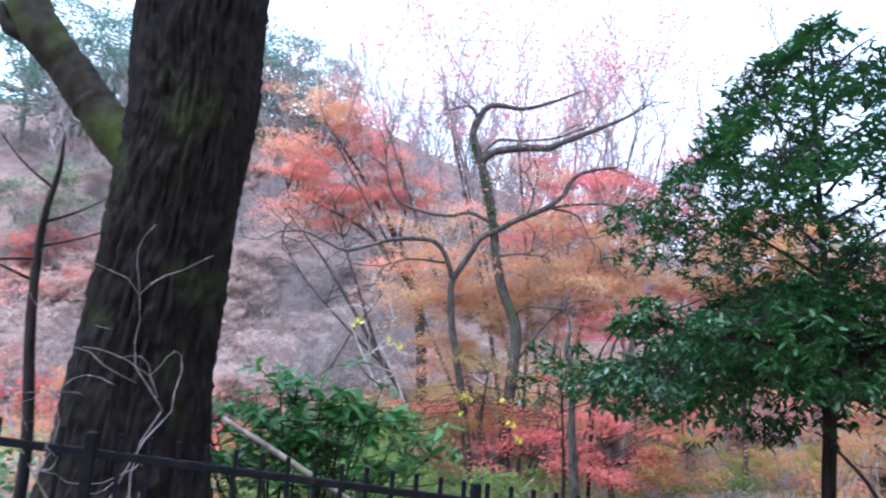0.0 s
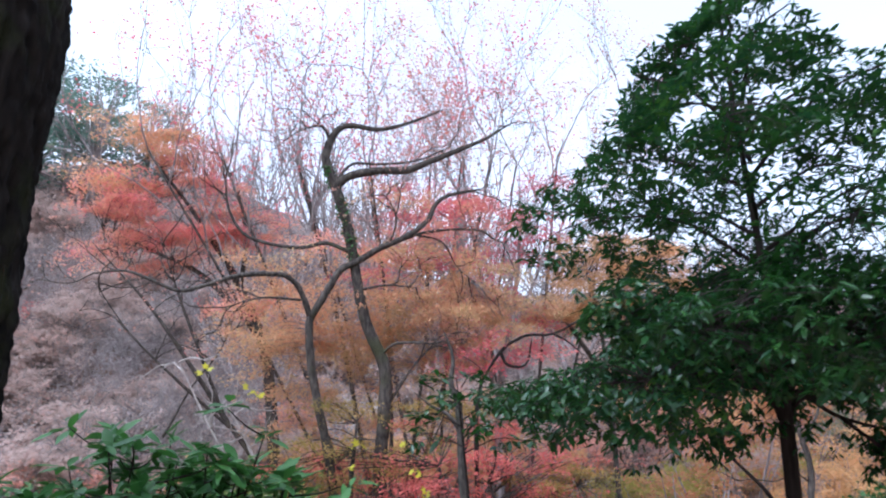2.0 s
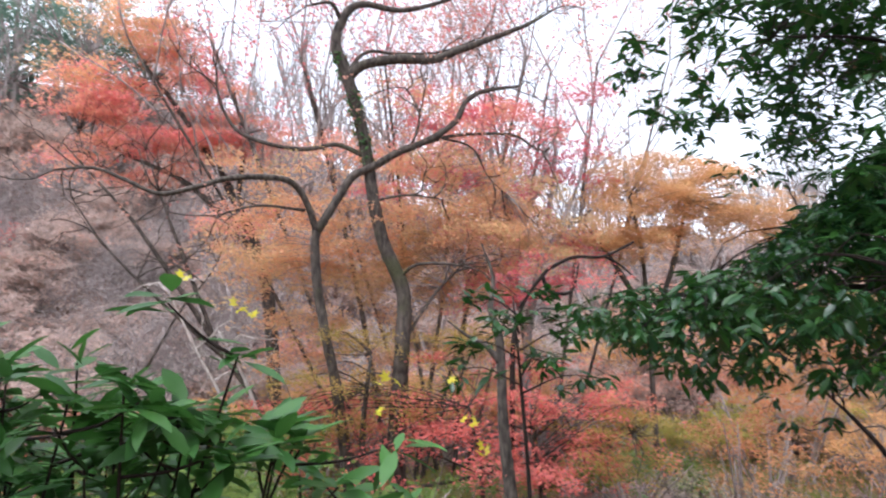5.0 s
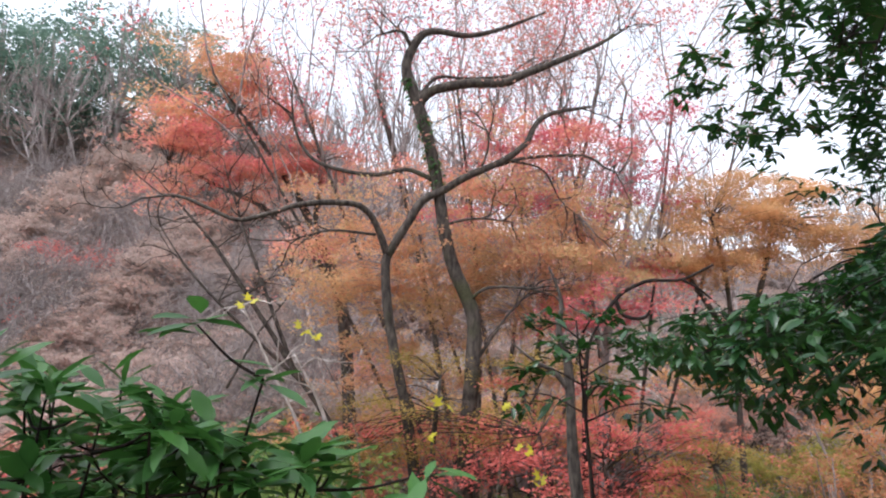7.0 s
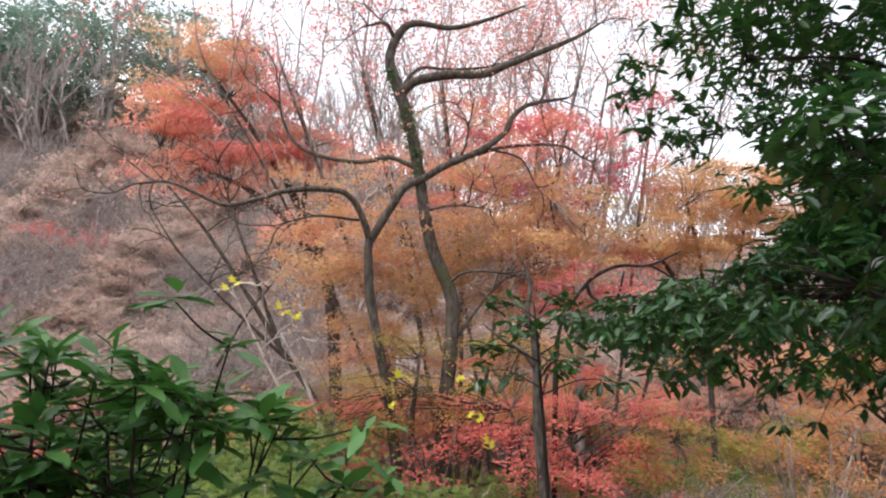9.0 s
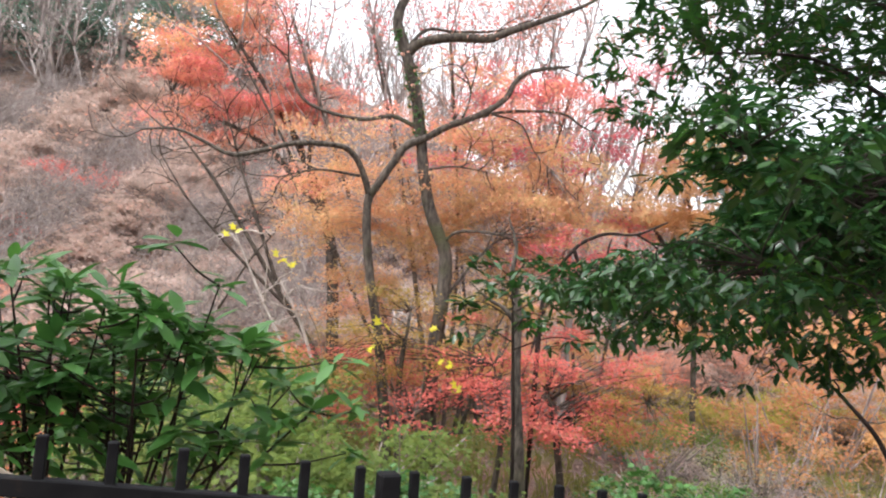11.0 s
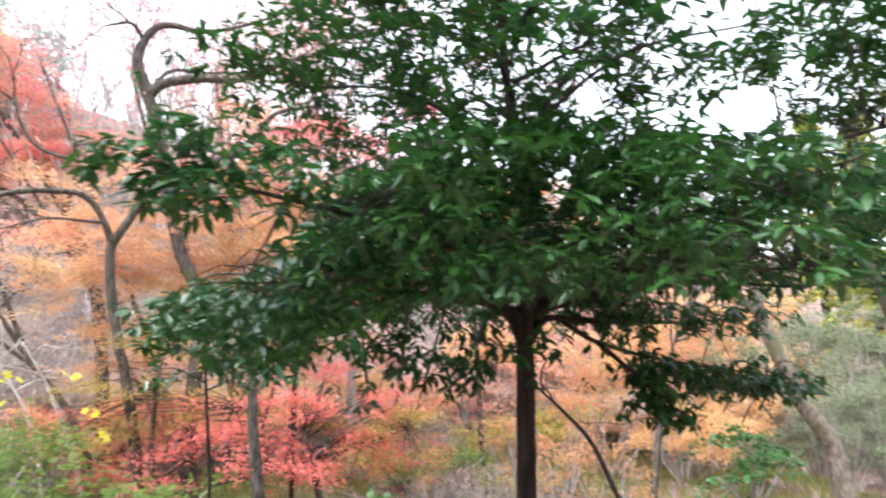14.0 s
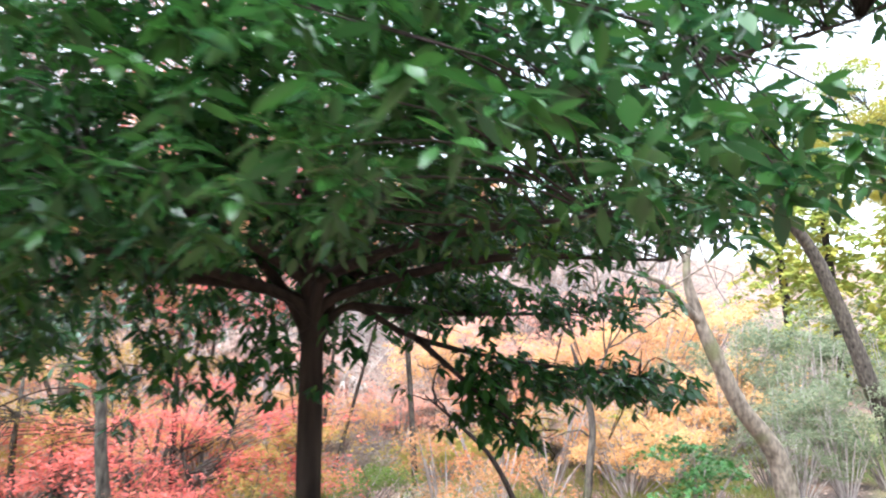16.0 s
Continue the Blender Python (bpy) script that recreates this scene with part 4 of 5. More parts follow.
def build_shrub():
    cx, cy = -1.2, 6.3
    base = ground_at(cx, cy)
    root = thing("evergreen_shrub", "leafy evergreen shrub with long dark green leaves", "shrub")
    out, tips, at, away = [], [], [], []
    for k in range(34):
        a = k * 2.4
        lean = 0.08 + 0.62 * (k % 7) / 6
        s = np.array([cx + 0.25 * math.cos(a), cy + 0.25 * math.sin(a), base - 0.05])
        e = np.array([cx + 1.05 * lean * 1.6 * math.cos(a), cy + 0.8 * lean * 1.4 * math.sin(a), 1.14 + 0.12 * math.cos(k * 1.7) - 0.5 * lean])
        e = np.array({3: (-0.48, 5.8, 1.24), 5: (-0.62, 5.9, 1.08), 8: (-0.35, 5.9, 1.0), 11: (-0.78, 5.7, 1.2), 14: (-0.95, 5.8, 1.12), 17: (-0.7, 6.0, 0.95), 20: (-1.3, 5.7, 1.2), 23: (-1.15, 5.8, 0.95), 27: (-0.15, 6.0, 0.8)}.get(k, tuple(e)))
        m = s * 0.45 + e * 0.55 + np.array([0, 0, -0.05]) + rng.normal(0, 0.06, 3)
        v, f = limb([(*s, 0.011), (*m, 0.008), (*e, 0.004)], 6, 6)
        part("stem", mesh_of("stem", v, f, BARK_DARK), root)
        line = smooth_line([s, m, e], 8)
        at.append(line[-1])
        away.append(unit(e - m))
        for j in range(6):
            q = line[int(rng.integers(8, len(line)))]
            t = q + np.array([rng.normal(0, 0.17), rng.normal(0, 0.15), abs(rng.normal(0.08, 0.08))])
            out.append(limb([(*q, 0.006), (*((q + t) / 2 + np.array([0, 0, -0.02])), 0.005), (*t, 0.003)], 3, 4, 0))
            at.append(t)
            away.append(unit(t - q))
    part("fine_branching", mesh_of("fine_branching", *joined(out), BARK_DARK), root)
    at, away = np.array(at), np.array(away)
    p, rot, size = whorls(at, away + np.array([0, 0, 0.3]), 0.165, 8)
    near = np.argsort(p[:, 1])[:290]
    rest = np.setdiff1d(np.arange(len(p)), near)
    crown = part("foliage", mesh_of("foliage", *scattered(OVAL_V, OVAL_F, p[rest], rot[rest], size[rest]), LEAF_SHRUB), root)
    one = mesh_of("leaf", OVAL_V, OVAL_F, LEAF_SHRUB)
    for i in near:
        ob = part("leaf", one, crown)
        ob.matrix_local = Matrix.Translation(p[i]) @ Matrix(rot[i].tolist()).to_4x4() @ Matrix.Scale(size[i], 4)


build_shrub()


def build_evergreen_sapling():
    """A young evergreen between the large one and the maple."""
    x, y = 1.55, 9.0
    root = thing("evergreen_sapling", "young broadleaf evergreen with a thin stem and dark leaves", "sapling")
    part("stem", mesh_of("stem", *limb([(x + 0.1, y, ground_at(x, y) - 0.05, 0.02), (x + 0.05, y, 0.2, 0.017), (x, y, 1.0, 0.013), (x - 0.05, y, 1.7, 0.006)], 5, 8), BARK_DARK), root)
    at = []
    for k in range(11):
        a, z = k * 2.4, 0.95 + 0.07 * k
        r = 0.75 * (1 - 0.05 * k)
        e = np.array([x + r * math.cos(a), y + 0.7 * r * math.sin(a), z + 0.06])
        part("twig", mesh_of("twig", *limb([(x, y, z - 0.05, 0.009), (*((e + np.array([x, y, z])) / 2 + np.array([0, 0, 0.06])), 0.006), (*e, 0.003)], 4, 5), BARK_DARK), root)
        for t in (0.45, 0.7, 0.85, 1.0):
            at.append(np.array([x, y, z]) * (1 - t) + e * t + rng.normal(0, 0.05, 3))
    at = np.array(at)
    p, rot, size = whorls(at, unit(at - np.array([x, y, 1.0])), 0.15, 8)
    part("crown", mesh_of("crown", *scattered(OVAL_V, OVAL_F, p, rot, size), LEAF_GREEN), root)


build_evergreen_sapling()


# ---- thin stems with the last yellow leaves ----
def build_yellow(name, rows_list, leaves, label):
    root = thing(name, label, "sapling")
    for rows in rows_list:
        part("stem", mesh_of("stem", *limb([(x, y, z, r * 0.5) for x, y, z, r in rows], 5, 5), BARK_PALE), root)
    one = mesh_of("leaf", STAR_V, STAR_F, LEAF_YELLOW)
    for x, y, z, s in leaves:
        for _ in range(3):
            ob = part("leaf", one, root)
            ob.matrix_local = Matrix.Translation((x + rng.normal(0, 0.04), y, z + rng.normal(0, 0.02))) @ pose(0, 0, 0, rng.uniform(20, 80), rng.uniform(-30, 30), rng.uniform(0, 360)) @ Matrix.Scale(s, 4)


gy = ground_at(0.45, 7.8)
build_yellow("yellow_sapling", [
    [(0.5, 7.8, gy - 0.05, 0.012), (0.5, 7.8, 0.2, 0.009), (0.42, 7.8, 0.55, 0.007), (0.25, 7.8, 0.85, 0.004)],
    [(0.5, 7.8, 0.2, 0.007), (0.62, 7.8, 0.55, 0.006), (0.66, 7.8, 1.0, 0.003)],
    [(0.52, 7.8, 0.0, 0.007), (0.8, 7.8, 0.35, 0.005), (0.85, 7.8, 0.55, 0.003)],
    [(0.42, 7.8, 0.55, 0.005), (0.3, 7.8, 0.7, 0.004), (0.36, 7.8, 0.95, 0.002)]],
    [(0.66, 7.8, 1.05, 0.075), (0.75, 7.8, 0.8, 0.07), (0.88, 7.8, 0.65, 0.08), (0.36, 7.8, 1.05, 0.08), (0.25, 7.8, 0.88, 0.06)],
    "pale slender sapling with a few yellow leaves")
gy = ground_at(-0.5, 9.9)
build_yellow("yellow_sapling", [
    [(-0.1, 9.9, gy - 0.05, 0.012), (-0.2, 9.9, 0.5, 0.01), (-0.45, 9.9, 1.2, 0.007), (-0.72, 9.9, 1.6, 0.004)],
    [(-0.45, 9.9, 1.2, 0.005), (-0.7, 9.9, 1.5, 0.004), (-1.1, 9.9, 1.85, 0.003)]],
    [(-0.75, 9.9, 1.62, 0.1), (-0.62, 9.9, 1.58, 0.09), (-1.2, 9.9, 1.86, 0.1)],
    "leaning thin sapling with yellow leaves at its tips")


# ---- leaning pale trees farther along the slope ----
def limb_tree(name, label, limbs, bark, twig_levels=2, twigs=8, length=1.2):
    limbs = [[(x, y, z, r * 0.72) for x, y, z, r in rows] for rows in limbs]
    root = thing(name, label, "tree")
    out, tips = [], []
    for i, rows in enumerate(limbs):
        part("trunk" if i == 0 else "bough", mesh_of("limb", *limb(rows, 5, 9), bark), root)
        line = smooth_line([r[:3] for r in rows], 6)
        for _ in range(twigs if i else twigs // 2):
            q = line[int(rng.integers(len(line) // 2, len(line)))]
            grow(q, (rng.normal(0, 0.8), rng.normal(0, 0.5), 0.6), length, 0.018, twig_levels, tips, out, 0.5, 0.1, 2, 4, 0.8)
    part("fine_branching", mesh_of("fine_branching", *joined(out), bark), root)
    return root


limb_tree("leaning_tree", "leaning pale-barked tree with bare twisting branches", [
    [(12.4, 12, -2.4, 0.28), (12.15, 12, -1.36, 0.259), (11.94, 12, -0.47, 0.223), (11.35, 12, 0.29, 0.19), (10.99, 12, 1.02, 0.175), (10.7, 12, 1.76, 0.141), (10.56, 12, 2.49, 0.091), (10.78, 12, 3.26, 0.067), (10.72, 12, 3.9, 0.03)],
    [(10.75, 12, 1.62, 0.1), (10.23, 11.9, 2.03, 0.086), (9.82, 11.8, 2.31, 0.06), (9.0, 11.8, 2.5, 0.02)],
    [(10.58, 12, 2.6, 0.059), (10.35, 12, 3.05, 0.044), (10.05, 12, 3.5, 0.02)]], BARK_PALE, 2, 5)
limb_tree("forked_tree", "tall leaning bare tree forked near its top", [
    [(17.9, 14, -2.6, 0.32), (17.37, 14, -1.06, 0.28), (16.83, 14, 0.39, 0.25), (16.4, 14, 1.62, 0.22), (15.71, 14, 3.23, 0.19), (15.04, 14, 4.02, 0.15), (14.22, 14, 4.79, 0.11), (13.73, 14, 5.64, 0.07), (13.5, 14, 7.5, 0.02)],
    [(15.04, 14, 4.0, 0.07), (15.48, 14, 4.87, 0.056), (15.73, 14, 5.67, 0.043), (16.2, 14, 7.5, 0.012)]], BARK_MAPLE, 2, 4)
limb_tree("small_tree", "small grey tree rising from the slope", [
    [(8.8, 13, -2.2, 0.11), (8.88, 13, -1.59, 0.1), (9.06, 13, -0.66, 0.09), (9.19, 13, 0.1, 0.08), (9.11, 13, 0.6, 0.07), (8.9, 13, 1.4, 0.03)],
    [(9.1, 13, 0.55, 0.04), (9.5, 13, 1.1, 0.03), (9.8, 13, 1.8, 0.01)]], BARK_MAPLE, 2, 5)
limb_tree("leaning_pole_tree", "thin dark tree leaning over the slope", [
    [(7.0, 10, -1.9, 0.055), (6.39, 10, -0.63, 0.05), (6.05, 10, 0.07, 0.04), (5.66, 10, 0.49, 0.03), (5.3, 10, 0.8, 0.012)]], BARK_DARK, 1, 4, 0.5)
limb_tree("leaning_stem_tree", "bare grey tree with several thin stems leaning together", [
    [(-0.1, 16.5, -1.4, 0.085), (-0.7, 16.5, 0.2, 0.08), (-1.49, 16.5, 1.36, 0.07), (-2.13, 16.5, 2.32, 0.06), (-2.88, 16.5, 3.4, 0.05), (-3.3, 16.5, 3.91, 0.035), (-4.2, 16.4, 4.9, 0.012)],
    [(-1.49, 16.5, 1.36, 0.06), (-2.0, 16.6, 2.6, 0.05), (-2.45, 16.7, 3.7, 0.035), (-3.0, 16.8, 5.2, 0.012)],
    [(-1.2, 16.5, 1.0, 0.05), (-2.3, 16.3, 2.0, 0.04), (-3.3, 16.2, 3.0, 0.025), (-4.0, 16.1, 4.0, 0.01)],
    [(-2.6, 16.3, 1.0, 0.035), (-2.1, 16.4, 2.0, 0.03), (-1.6, 16.4, 2.7, 0.02), (-1.3, 16.4, 3.6, 0.01)]], BARK_MAPLE, 2, 6, 1.0)
limb_tree("bleached_snag", "pale dead stems leaning on the bank below the maple", [
    [(-0.25, 15.6, -1.4, 0.06), (-0.55, 15.6, -0.3, 0.055), (-0.95, 15.6, 0.8, 0.04), (-1.4, 15.6, 1.6, 0.015)],
    [(-0.9, 15.7, -1.3, 0.045), (-1.2, 15.7, 0.2, 0.04), (-1.75, 15.7, 1.3, 0.03), (-2.3, 15.7, 2.4, 0.01)]], BARK_WHITE, 2, 6, 0.8)


# ---- bushes and bare trees of the valley and the far bank ----
def bush_mesh(blobs, leaf, density, size, spray=0.3):
    at, mids = layered(blobs, density, spray, 0.35, 0.08)
    return mesh_of("foliage", *scattered(STAR_V, STAR_F, *flat_leaves(at, size, 0.7)), leaf, False), mids


def make_bush(name, label, leaf, wide, high, density=160, size=0.09, group=""):
    root = thing(name, label, "bush", group)
    blobs = []
    for k in range(5):
        a = k * 2.1 + rng.uniform(0, 1)
        blobs.append((wide * 0.45 * math.cos(a), wide * 0.4 * math.sin(a), high * (0.45 + 0.12 * k), wide * rng.uniform(0.35, 0.55), high * 0.16))
    me, mids = bush_mesh(blobs, leaf, density, size)
    part("foliage", me, root)
    stems = [limb([(0, 0, -0.2, 0.03), (*(m * 0.5 + np.array([0, 0, -0.05])), 0.02), (*m, 0.006)], 3, 4) for m in mids[::3]]
    part("stem_tangle", mesh_of("stem_tangle", *joined(stems), BARK_TWIG), root)
    return root


def bare_tree(name, label, high, stems, group, bark, category="tree", spread=0.5, lean=0.32, up=0.3):
    root = thing(name, label, category, group)
    rest, tips = [], []
    for k in range(stems):
        a, out = rng.uniform(0, 2 * math.pi), []
        d = (lean * math.cos(a), lean * math.sin(a), 1)
        grow((0.15 * math.cos(a), 0.15 * math.sin(a), -0.3), d, high * 0.5, 0.011 * high, 3, tips, out, 0.28 if up > 0.2 else 0.6, up, 4, 5, spread)
        part("stem", mesh_of("stem", *out[0], bark), root)
        rest += out[1:]
    part("fine_branching", mesh_of("fine_branching", *joined(rest), bark), root)
    return root


def copies(ob, spots):
    """The thing at the first spot and copies at the others; spots are x, y, scale."""
    first = True
    for x, y, s in spots:
        m = pose(x, y, ground_at(x, y) - 0.05, 0, 0, rng.uniform(0, 360))
        if first:
            ob.matrix_basis = m @ Matrix.Scale(s, 4)
            first = False
        else:
            c = copy_thing(ob, m)
            c.scale = (s, s, s)


copies(bare_tree("bare_tree", "leafless many-stemmed tree with pale grey twigs", 6.5, 4, "bare trees of the far bank", BARK_TWIG),
       [(-27 + 4.3 * k, 48 + 4 * math.sin(k * 2.1), 1.1 + 0.2 * math.cos(k * 1.3)) for k in range(18)] + [(2, 31, 1.3), (9, 30, 1.2), (-16, 40, 1.3), (14, 35, 1.2), (6, 40, 1.4), (20, 30, 1.1), (-22, 40, 1.3), (26, 40, 1.2)])
copies(bare_tree("bare_tree", "leafless slender tree with grey twigs", 7.5, 2, "bare trees of the far bank", BARK_TWIG),
       [(-3 + 3.1 * k, 40 + 4 * math.sin(k * 1.7), 1.1 + 0.2 * math.cos(k * 2.3)) for k in range(14)] + [(-1.0, 26, 1.0), (4.5, 27, 1.1), (-12, 44, 0.9), (0, 36, 1.4), (11, 38, 1.3), (17, 42, 1.3), (-10, 44, 1.5), (3, 46, 1.5), (-2, 33, 1.2), (7, 34, 1.2)])
copies(bare_tree("white_dead_tree", "bleached leafless tree on the far bank", 4.5, 3, "bleached trees", BARK_WHITE, lean=0.7, spread=0.7, up=0.12),
       [(-2.4, 18.8, 0.75), (5.5, 21, 0.9), (7.5, 23, 1.0), (1.5, 24, 1.0)])
copies(make_bush("green_bush", "low mossy green bush in the valley", LEAF_FERN, 1.3, 1.0, 420, 0.052, "low green bushes"),
       [(-0.7, 10.8, 1.7), (0.1, 11.4, 1.6), (-1.6, 11.6, 1.9), (-1.2, 12.8, 2.0), (0.9, 9.6, 0.8), (-3.2, 12.6, 1.2), (-0.9, 13.2, 1.1), (4.6, 12.0, 0.9), (-2.4, 15.0, 1.1), (1.6, 10.4, 0.8), (5.4, 14.6, 1.0)])
copies(make_bush("dark_green_bush", "dark green leafy bush", LEAF_SHRUB, 0.9, 0.9, 260, 0.075, "dark green bushes"),
       [(0.4, 8.4, 0.9), (1.2, 8.8, 0.8), (3.9, 10.8, 1.2), (4.8, 11.4, 1.0), (-0.2, 7.6, 0.8), (3.0, 9.4, 0.7), (11.5, 13.5, 1.4), (-4.6, 7.5, 1.3), (-5.2, 6.6, 1.2)])
copies(make_bush("orange_bush", "orange-leaved bush on the slope", LEAF_RUST, 1.3, 1.9, 260, 0.06, "orange bushes"),
       [(6.8, 13.6, 1.0), (8.2, 14.8, 1.1), (10.2, 16.5, 1.2), (-3.8, 10.8, 0.9), (12.5, 17.5, 1.2), (-6.0, 9.6, 1.0), (15.0, 21.0, 1.5), (7.4, 12.0, 0.8), (18.5, 24, 1.7), (-7.5, 14, 1.1)])
copies(make_bush("pink_bush", "faded pinkish-brown leafed bush", LEAF_PEACH, 1.7, 1.3, 240, 0.07, "faded bushes"),
       [(-3.4, 17.5, 1.0), (-5.6, 18.2, 1.2), (-1.8, 19.4, 1.0), (-8.2, 19.5, 1.3), (-6.5, 21.8, 1.3), (-10.5, 22.5, 1.5), (-3.2, 22.5, 1.2), (0.8, 21.0, 1.2), (4.4, 22.5, 1.3), (8.4, 21.5, 1.4), (11.8, 23.5, 1.5), (15.5, 26, 1.7), (-13.5, 21, 1.4), (20, 29, 1.9), (6.2, 26, 1.5), (-0.6, 25, 1.4), (12.8, 28.5, 1.8), (-16, 27, 1.7), (17.6, 33, 2.0), (23, 34, 2.0)])
copies(make_bush("red_bush", "scarlet low bush in the valley", LEAF_SCARLET, 1.3, 0.9, 300, 0.06, "red bushes"),
       [(-4.4, 15.5, 1.0), (-6.6, 16.2, 1.1), (-2.9, 14.0, 0.8), (-8.5, 17, 1.1), (0.1, 16.2, 0.9), (5.2, 16.2, 1.0), (-5.0, 13.2, 0.8), (-11, 18.5, 1.2), (-13.5, 28, 1.7), (-16.5, 31, 2.0), (-19, 30, 2.0), (-12, 32, 1.6), (-5.4, 20.2, 1.2), (-1.5, 22.4, 1.1), (3.2, 21.4, 1.2)])
spots = []
for k in range(240):
    py = 19.5 + 27 * ((k * 0.618) % 1.0) ** 1.2
    px = ((k * 0.7549) % 1.0 * 2 - 1) * (9 + 0.75 * (py - 10)) + 1
    spots.append((px, py, 0.8 + 0.7 * ((k * 0.371) % 1.0)))
copies(bare_tree("bare_bush", "leafless grey-brown bush on the hillside", 2.2, 7, "bare bushes of the hillside", BARK_BRUSH, "bush", 0.9, 0.9, 0.05), spots[::2] + [(5.0, 12.2, 1.0), (5.8, 13.0, 1.0), (4.5, 11.0, 0.8), (6.2, 11.8, 0.9), (-3.0, 16.2, 1.1), (-4.8, 17.0, 1.2)])
copies(bare_tree("bare_bush", "leafless dark brown bush on the hillside", 1.8, 6, "bare bushes of the hillside", BARK_MAPLE, "bush", 1.0, 1.0, 0.02), spots[1::4] + [(6.6, 12.8, 0.8), (5.4, 11.6, 0.8), (7.6, 13.2, 0.9), (6.0, 14.0, 0.9)])
left_bank = []
for k in range(150):
    py = 18.5 + 24 * ((k * 0.618 + 0.3) % 1.0) ** 1.1
    left_bank.append((-1.0 - (9 + 0.62 * (py - 18)) * ((k * 0.7549 + 0.1) % 1.0), py, 0.9 + 0.7 * ((k * 0.371) % 1.0)))
copies(bare_tree("bare_bush", "leafless pale grey twiggy bush on the bank", 2.6, 6, "bare bushes of the hillside", BARK_TWIG, "bush", 0.9, 0.8, 0.08), left_bank[::2])
copies(make_bush("withered_bush", "withered pinkish-brown bush on the bank", LEAF_BROWN, 1.6, 1.2, 260, 0.08, "withered bushes"), left_bank[1::2])
copies(make_bush("brown_bush", "withered brown bush on the hillside", LEAF_BROWN, 1.5, 1.0, 220, 0.075, "withered bushes"), spots[3::4] + [(px + 1.1, py + 0.8, s) for px, py, s in spots[::3]])
copies(make_bush("orange_thicket", "orange and peach thicket below the slope", LEAF_OCHRE, 1.8, 1.8, 260, 0.07, "orange thickets"),
       [(11.5, 15.5, 0.9), (13.5, 16.8, 1.1), (15.8, 17.5, 1.2), (18.5, 20.0, 1.4), (14.0, 23.0, 1.5), (17.0, 25.0, 1.7), (20.5, 26.0, 1.8), (24.0, 27.5, 2.0), (11.0, 25.0, 1.5), (3.4, 19.5, 1.2), (1.0, 19.0, 1.1), (6.0, 19.8, 1.2), (-1.2, 17.0, 0.9)])
copies(make_bush("lime_bush", "yellow-green bush on the valley floor", LEAF_LIME, 2.2, 1.3, 260, 0.07, "yellow-green bushes"),
       [(11.8, 19.5, 1.0), (13.6, 20.5, 1.0), (9.8, 19.0, 0.8), (8.6, 18.6, 0.7), (15.5, 21.8, 0.9)])
copies(make_bush("grey_green_bush", "grey-green leafy young tree", LEAF_GREY, 1.5, 3.0, 240, 0.08, "grey-green trees"),
       [(13.6, 13.2, 0.6), (15.0, 13.4, 0.75), (17.0, 14.0, 0.8), (19.0, 14.6, 0.9), (21.0, 14.5, 1.0), (14.6, 14.8, 0.8), (16.4, 15.6, 0.9), (18.2, 16.6, 1.1), (17.2, 18.5, 1.1), (19.5, 19.0, 1.2), (20.5, 16.2, 1.1), (16.2, 19.8, 0.9), (22.5, 21.0, 1.4), (-17.5, 30, 1.7)])


def make_conifer(name, label, high, wide, leaf, group):
    root = thing(name, label, "tree", group)
    part("trunk", mesh_of("trunk", *limb([(0, 0, -0.4, 0.2), (0.05, 0, high * 0.5, 0.13), (0, 0, high, 0.02)], 6, 8), BARK_DARK), root)
    at = []
    for k in range(int(high * 9)):
        z = high * (0.2 + 0.8 * k / (high * 9))
        r = wide * (1.02 - z / high) * rng.uniform(0.6, 1.15) + 0.15
        a = k * 2.4
        t = np.sqrt(rng.uniform(0.05, 1, 42))
        side = rng.normal(0, 0.16, 42) * (0.4 + t)
        at.append(np.stack([r * t * math.cos(a) - side * math.sin(a), r * t * math.sin(a) + side * math.cos(a), z - 0.25 * t * t * r + rng.normal(0, 0.08, 42)], 1))
    at = np.vstack(at)
    part("crown", mesh_of("crown", *scattered(PLAIN_V, PLAIN_F, *flat_leaves(at, 0.34, 0.5, 0.35)), leaf, False), root)
    return root


def make_round_tree(name, label, high, leaf, group):
    root = thing(name, label, "tree", group)
    part("trunk", mesh_of("trunk", *limb([(0, 0, -0.4, 0.2), (0.1, 0, high * 0.4, 0.14), (-0.1, 0, high * 0.9, 0.03)], 6, 8), BARK_BRUSH), root)
    blobs = [(high * 0.2 * math.cos(k * 2.4), high * 0.2 * math.sin(k * 2.4), high * (0.3 + 0.055 * k), high * rng.uniform(0.12, 0.2), high * 0.07) for k in range(12)]
    at, mids = layered(blobs, 26, 0.8, 0.4)
    part("crown", mesh_of("crown", *scattered(PLAIN_V, PLAIN_F, *flat_leaves(at, 0.26, 0.9, 0.2)), leaf, False), root)
    part("fine_branching", mesh_of("fine_branching", *joined([limb([(0, 0, high * 0.35, 0.08), (*(m * 0.6 + np.array([0, 0, high * 0.12])), 0.05), (*m, 0.015)], 3, 4) for m in mids[::4]]), BARK_BRUSH), root)
    return root


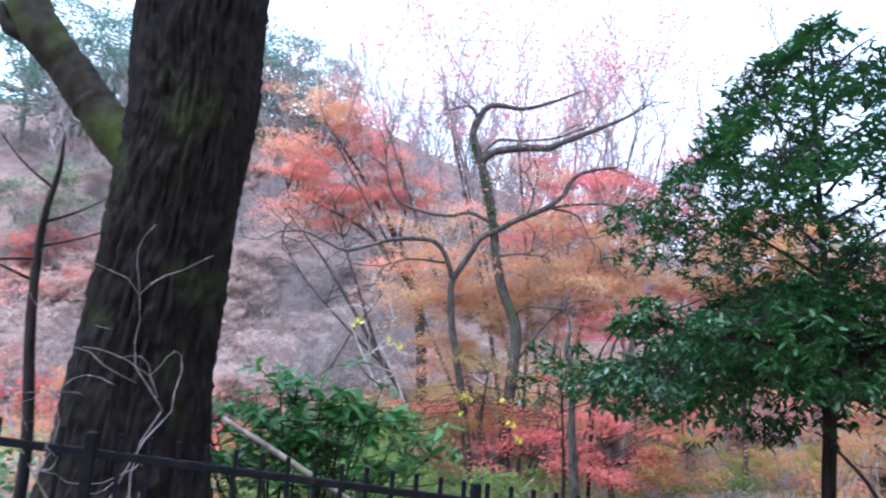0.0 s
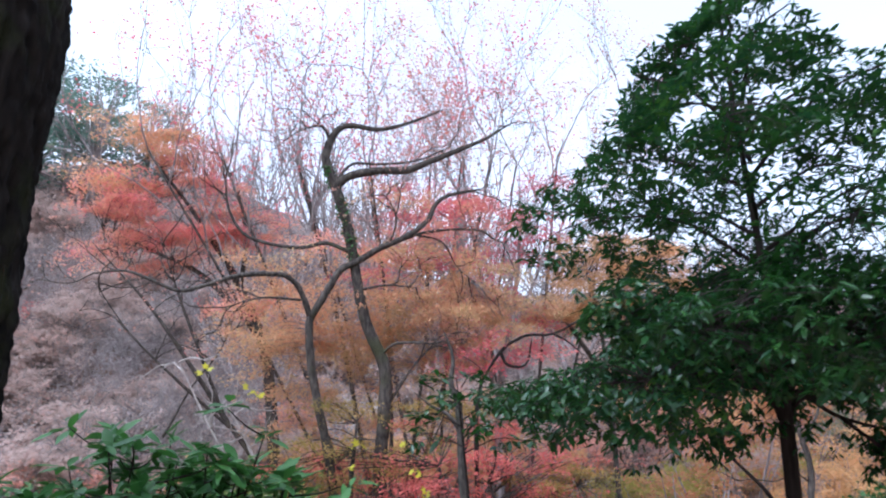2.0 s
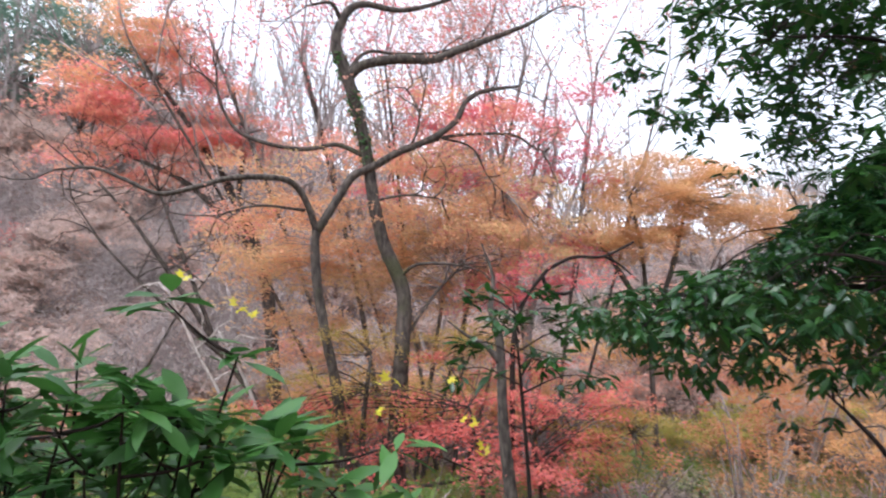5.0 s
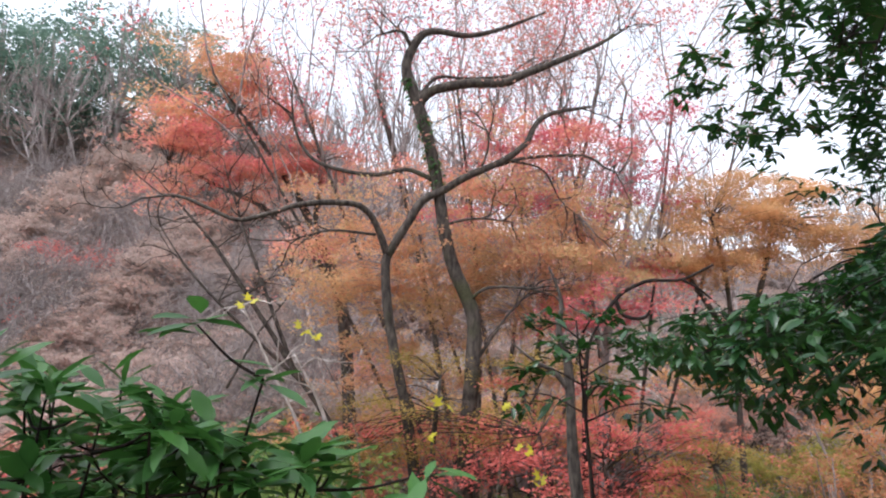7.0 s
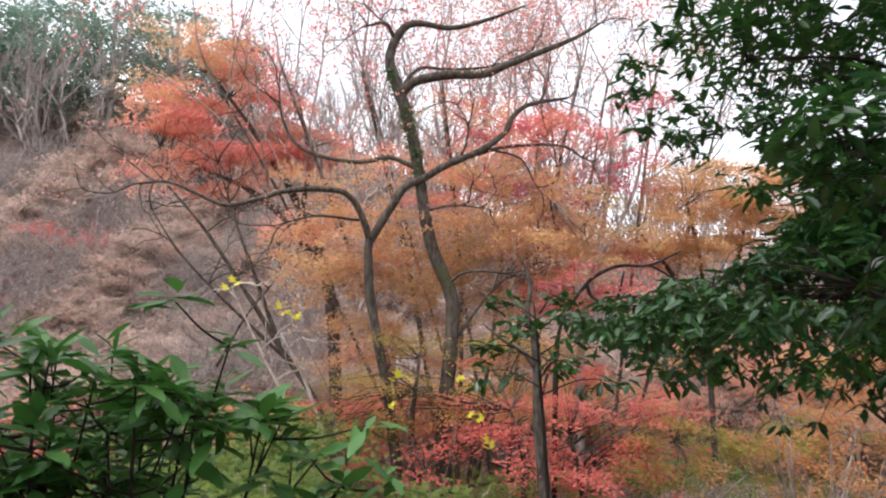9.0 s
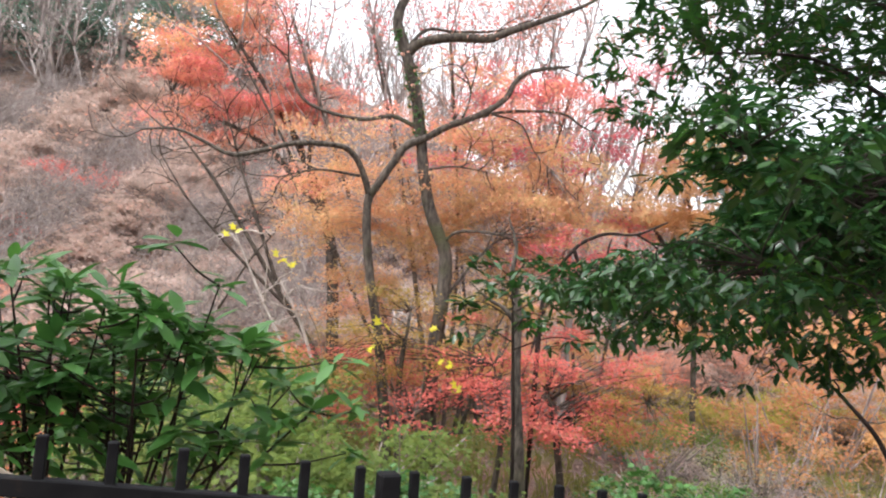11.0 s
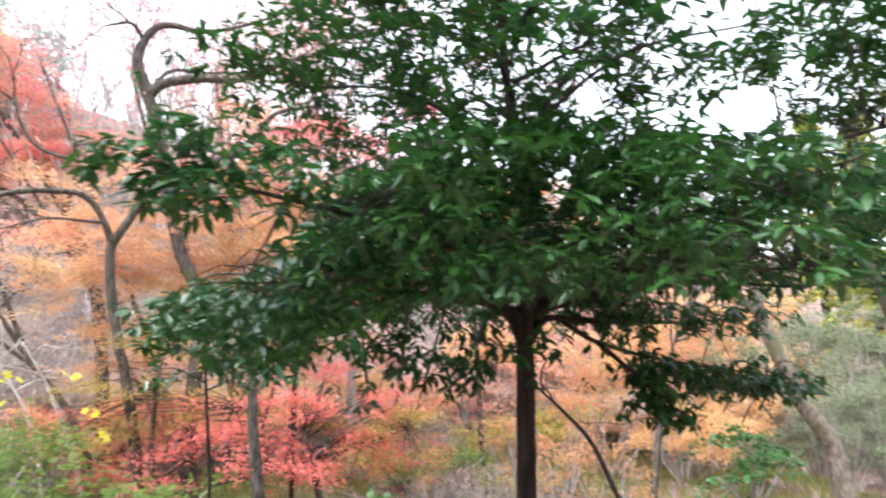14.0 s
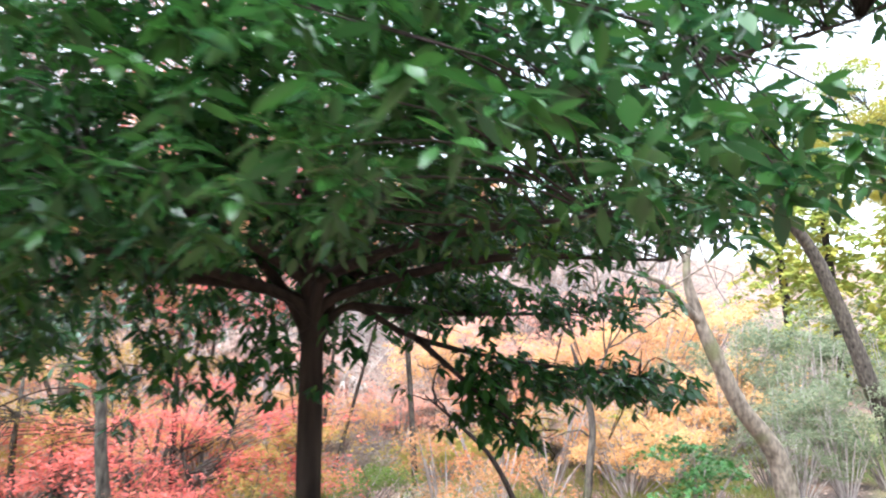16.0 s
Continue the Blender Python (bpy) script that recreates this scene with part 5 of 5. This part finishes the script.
copies(make_round_tree("ridge_tree", "dark blue-green evergreen tree on the ridge", 9, LEAF_NEEDLE, "evergreens on the ridge"),
       [(-15.5, 45, 1.0), (-19, 44, 1.0), (-22.5, 45, 1.1), (-12.5, 48, 0.9), (-26, 43, 1.1), (-9.6, 50, 0.8), (-30, 46, 1.2), (-17, 49, 1.1), (-21, 48, 0.9), (-13.5, 51, 1.0), (-24, 48, 1.1)])
build_blob_tree("yellow_green_tree", "yellow-green leafed tree high over the slope",
                [(19.0, 14.5, 6.6, 1.4, 0.7), (20.6, 15.0, 5.4, 1.5, 0.8), (21.2, 15.5, 7.4, 1.7, 0.8), (18.8, 15.0, 8.0, 1.3, 0.6), (21.5, 15.0, 4.0, 1.2, 0.6), (22.6, 16.0, 5.8, 1.5, 0.8)], LEAF_PINE, None,
                [[(22.3, 16, g0(22.3, 16), 0.2), (22.0, 15.8, 1.5, 0.17), (21.4, 15.5, 4.0, 0.12), (20.6, 15.2, 6.2, 0.06), (19.4, 15, 7.4, 0.02)],
                 [(21.4, 15.5, 4.0, 0.07), (20.2, 15.2, 5.0, 0.05), (18.8, 14.8, 6.2, 0.02)]], BARK_DARK, 200, 0.11, 0.5)
copies(make_conifer("yellowing_conifer", "tall yellow-green conifer on the slope", 10, 3.0, LEAF_PINE, "yellowing conifers"),
       [(25.5, 18.5, 1.0), (28, 24, 1.2), (31, 22, 1.1), (33, 31, 1.3)])


# ---- brush, litter and grass too many to count ----
def build_brush():
    at, y, size = [], [], []
    for _ in range(5200):
        v = rng.uniform(0, 1)
        py = 17 + 38 * v
        px = rng.uniform(-1, 1) * (12 + 0.8 * (py - 12)) + 2
        if px > 6 and py < 22:
            continue
        g = ground_at(px, py)
        h = rng.uniform(0.25, 0.75)
        for _ in range(15):
            at.append((px + rng.normal(0, 0.12), py + rng.normal(0, 0.12), g - 0.05))
            y.append((rng.normal(0, 1.0), rng.normal(0, 0.8), 0.55))
            size.append(h * rng.uniform(0.5, 1.1))
    at, y = np.array(at), np.array(y)
    z = np.stack([rng.normal(0, 0.3, len(at)), -np.ones(len(at)), np.zeros(len(at))], 1)
    shape = np.array([(0.009, 0, 0), (0.012, 0.5, 0.05), (0, 1, 0.16), (-0.012, 0.5, 0.05), (-0.009, 0, 0)])
    ob = new("hillside_brush", mesh_of("hillside_brush", *scattered(shape, [[0, 1, 2, 3, 4]], at, turns(y, z), np.array(size)), BARK_BRUSH, False))
    tagged(ob, "dense leafless grey-brown brush covering the hillside", "brush", kind="stuff")


def build_litter():
    n = 26000
    py = 5 + 26 * rng.uniform(0, 1, n) ** 1.1
    px = rng.uniform(-1, 1, n) * (7 + 0.65 * py) + 2
    at = np.array([(a, b, ground_at(a, b) + 0.02) for a, b in zip(px, py)])
    ob = new("fallen_leaves", mesh_of("fallen_leaves", *scattered(STAR_V, STAR_F, *flat_leaves(at, 0.075, 0.4, 0)), LEAF_BROWN, False))
    tagged(ob, "fallen maple leaves strewn over the ground", "leaf litter", kind="stuff")
    n = 16000
    py = rng.uniform(4.9, 24, n)
    px = rng.uniform(-1, 1, n) * (5 + 0.6 * py) + 3
    keep = np.array([noise.noise((a * 0.22, b * 0.22, 5)) > -0.05 and past_fence(a, b) > 0.3 for a, b in zip(px, py)])
    px, py = px[keep], py[keep]
    at = np.array([(a, b, ground_at(a, b) - 0.02) for a, b in zip(px, py)])
    at = np.repeat(at, 3, 0) + rng.normal(0, 0.04, (len(at) * 3, 3)) * np.array([1, 1, 0])
    y = np.stack([rng.normal(0, 0.4, len(at)), rng.normal(0, 0.4, len(at)), np.ones(len(at))], 1)
    z = np.stack([rng.normal(0, 0.5, len(at)), -np.ones(len(at)), np.zeros(len(at))], 1)
    ob = new("grass", mesh_of("grass", *scattered(NEEDLE_V, PLAIN_F, at, turns(y, z), rng.uniform(0.12, 0.36, len(at))), GRASS, False))
    tagged(ob, "yellow-green grass tufts on the valley floor", "grass", kind="stuff")


build_brush()
build_litter()
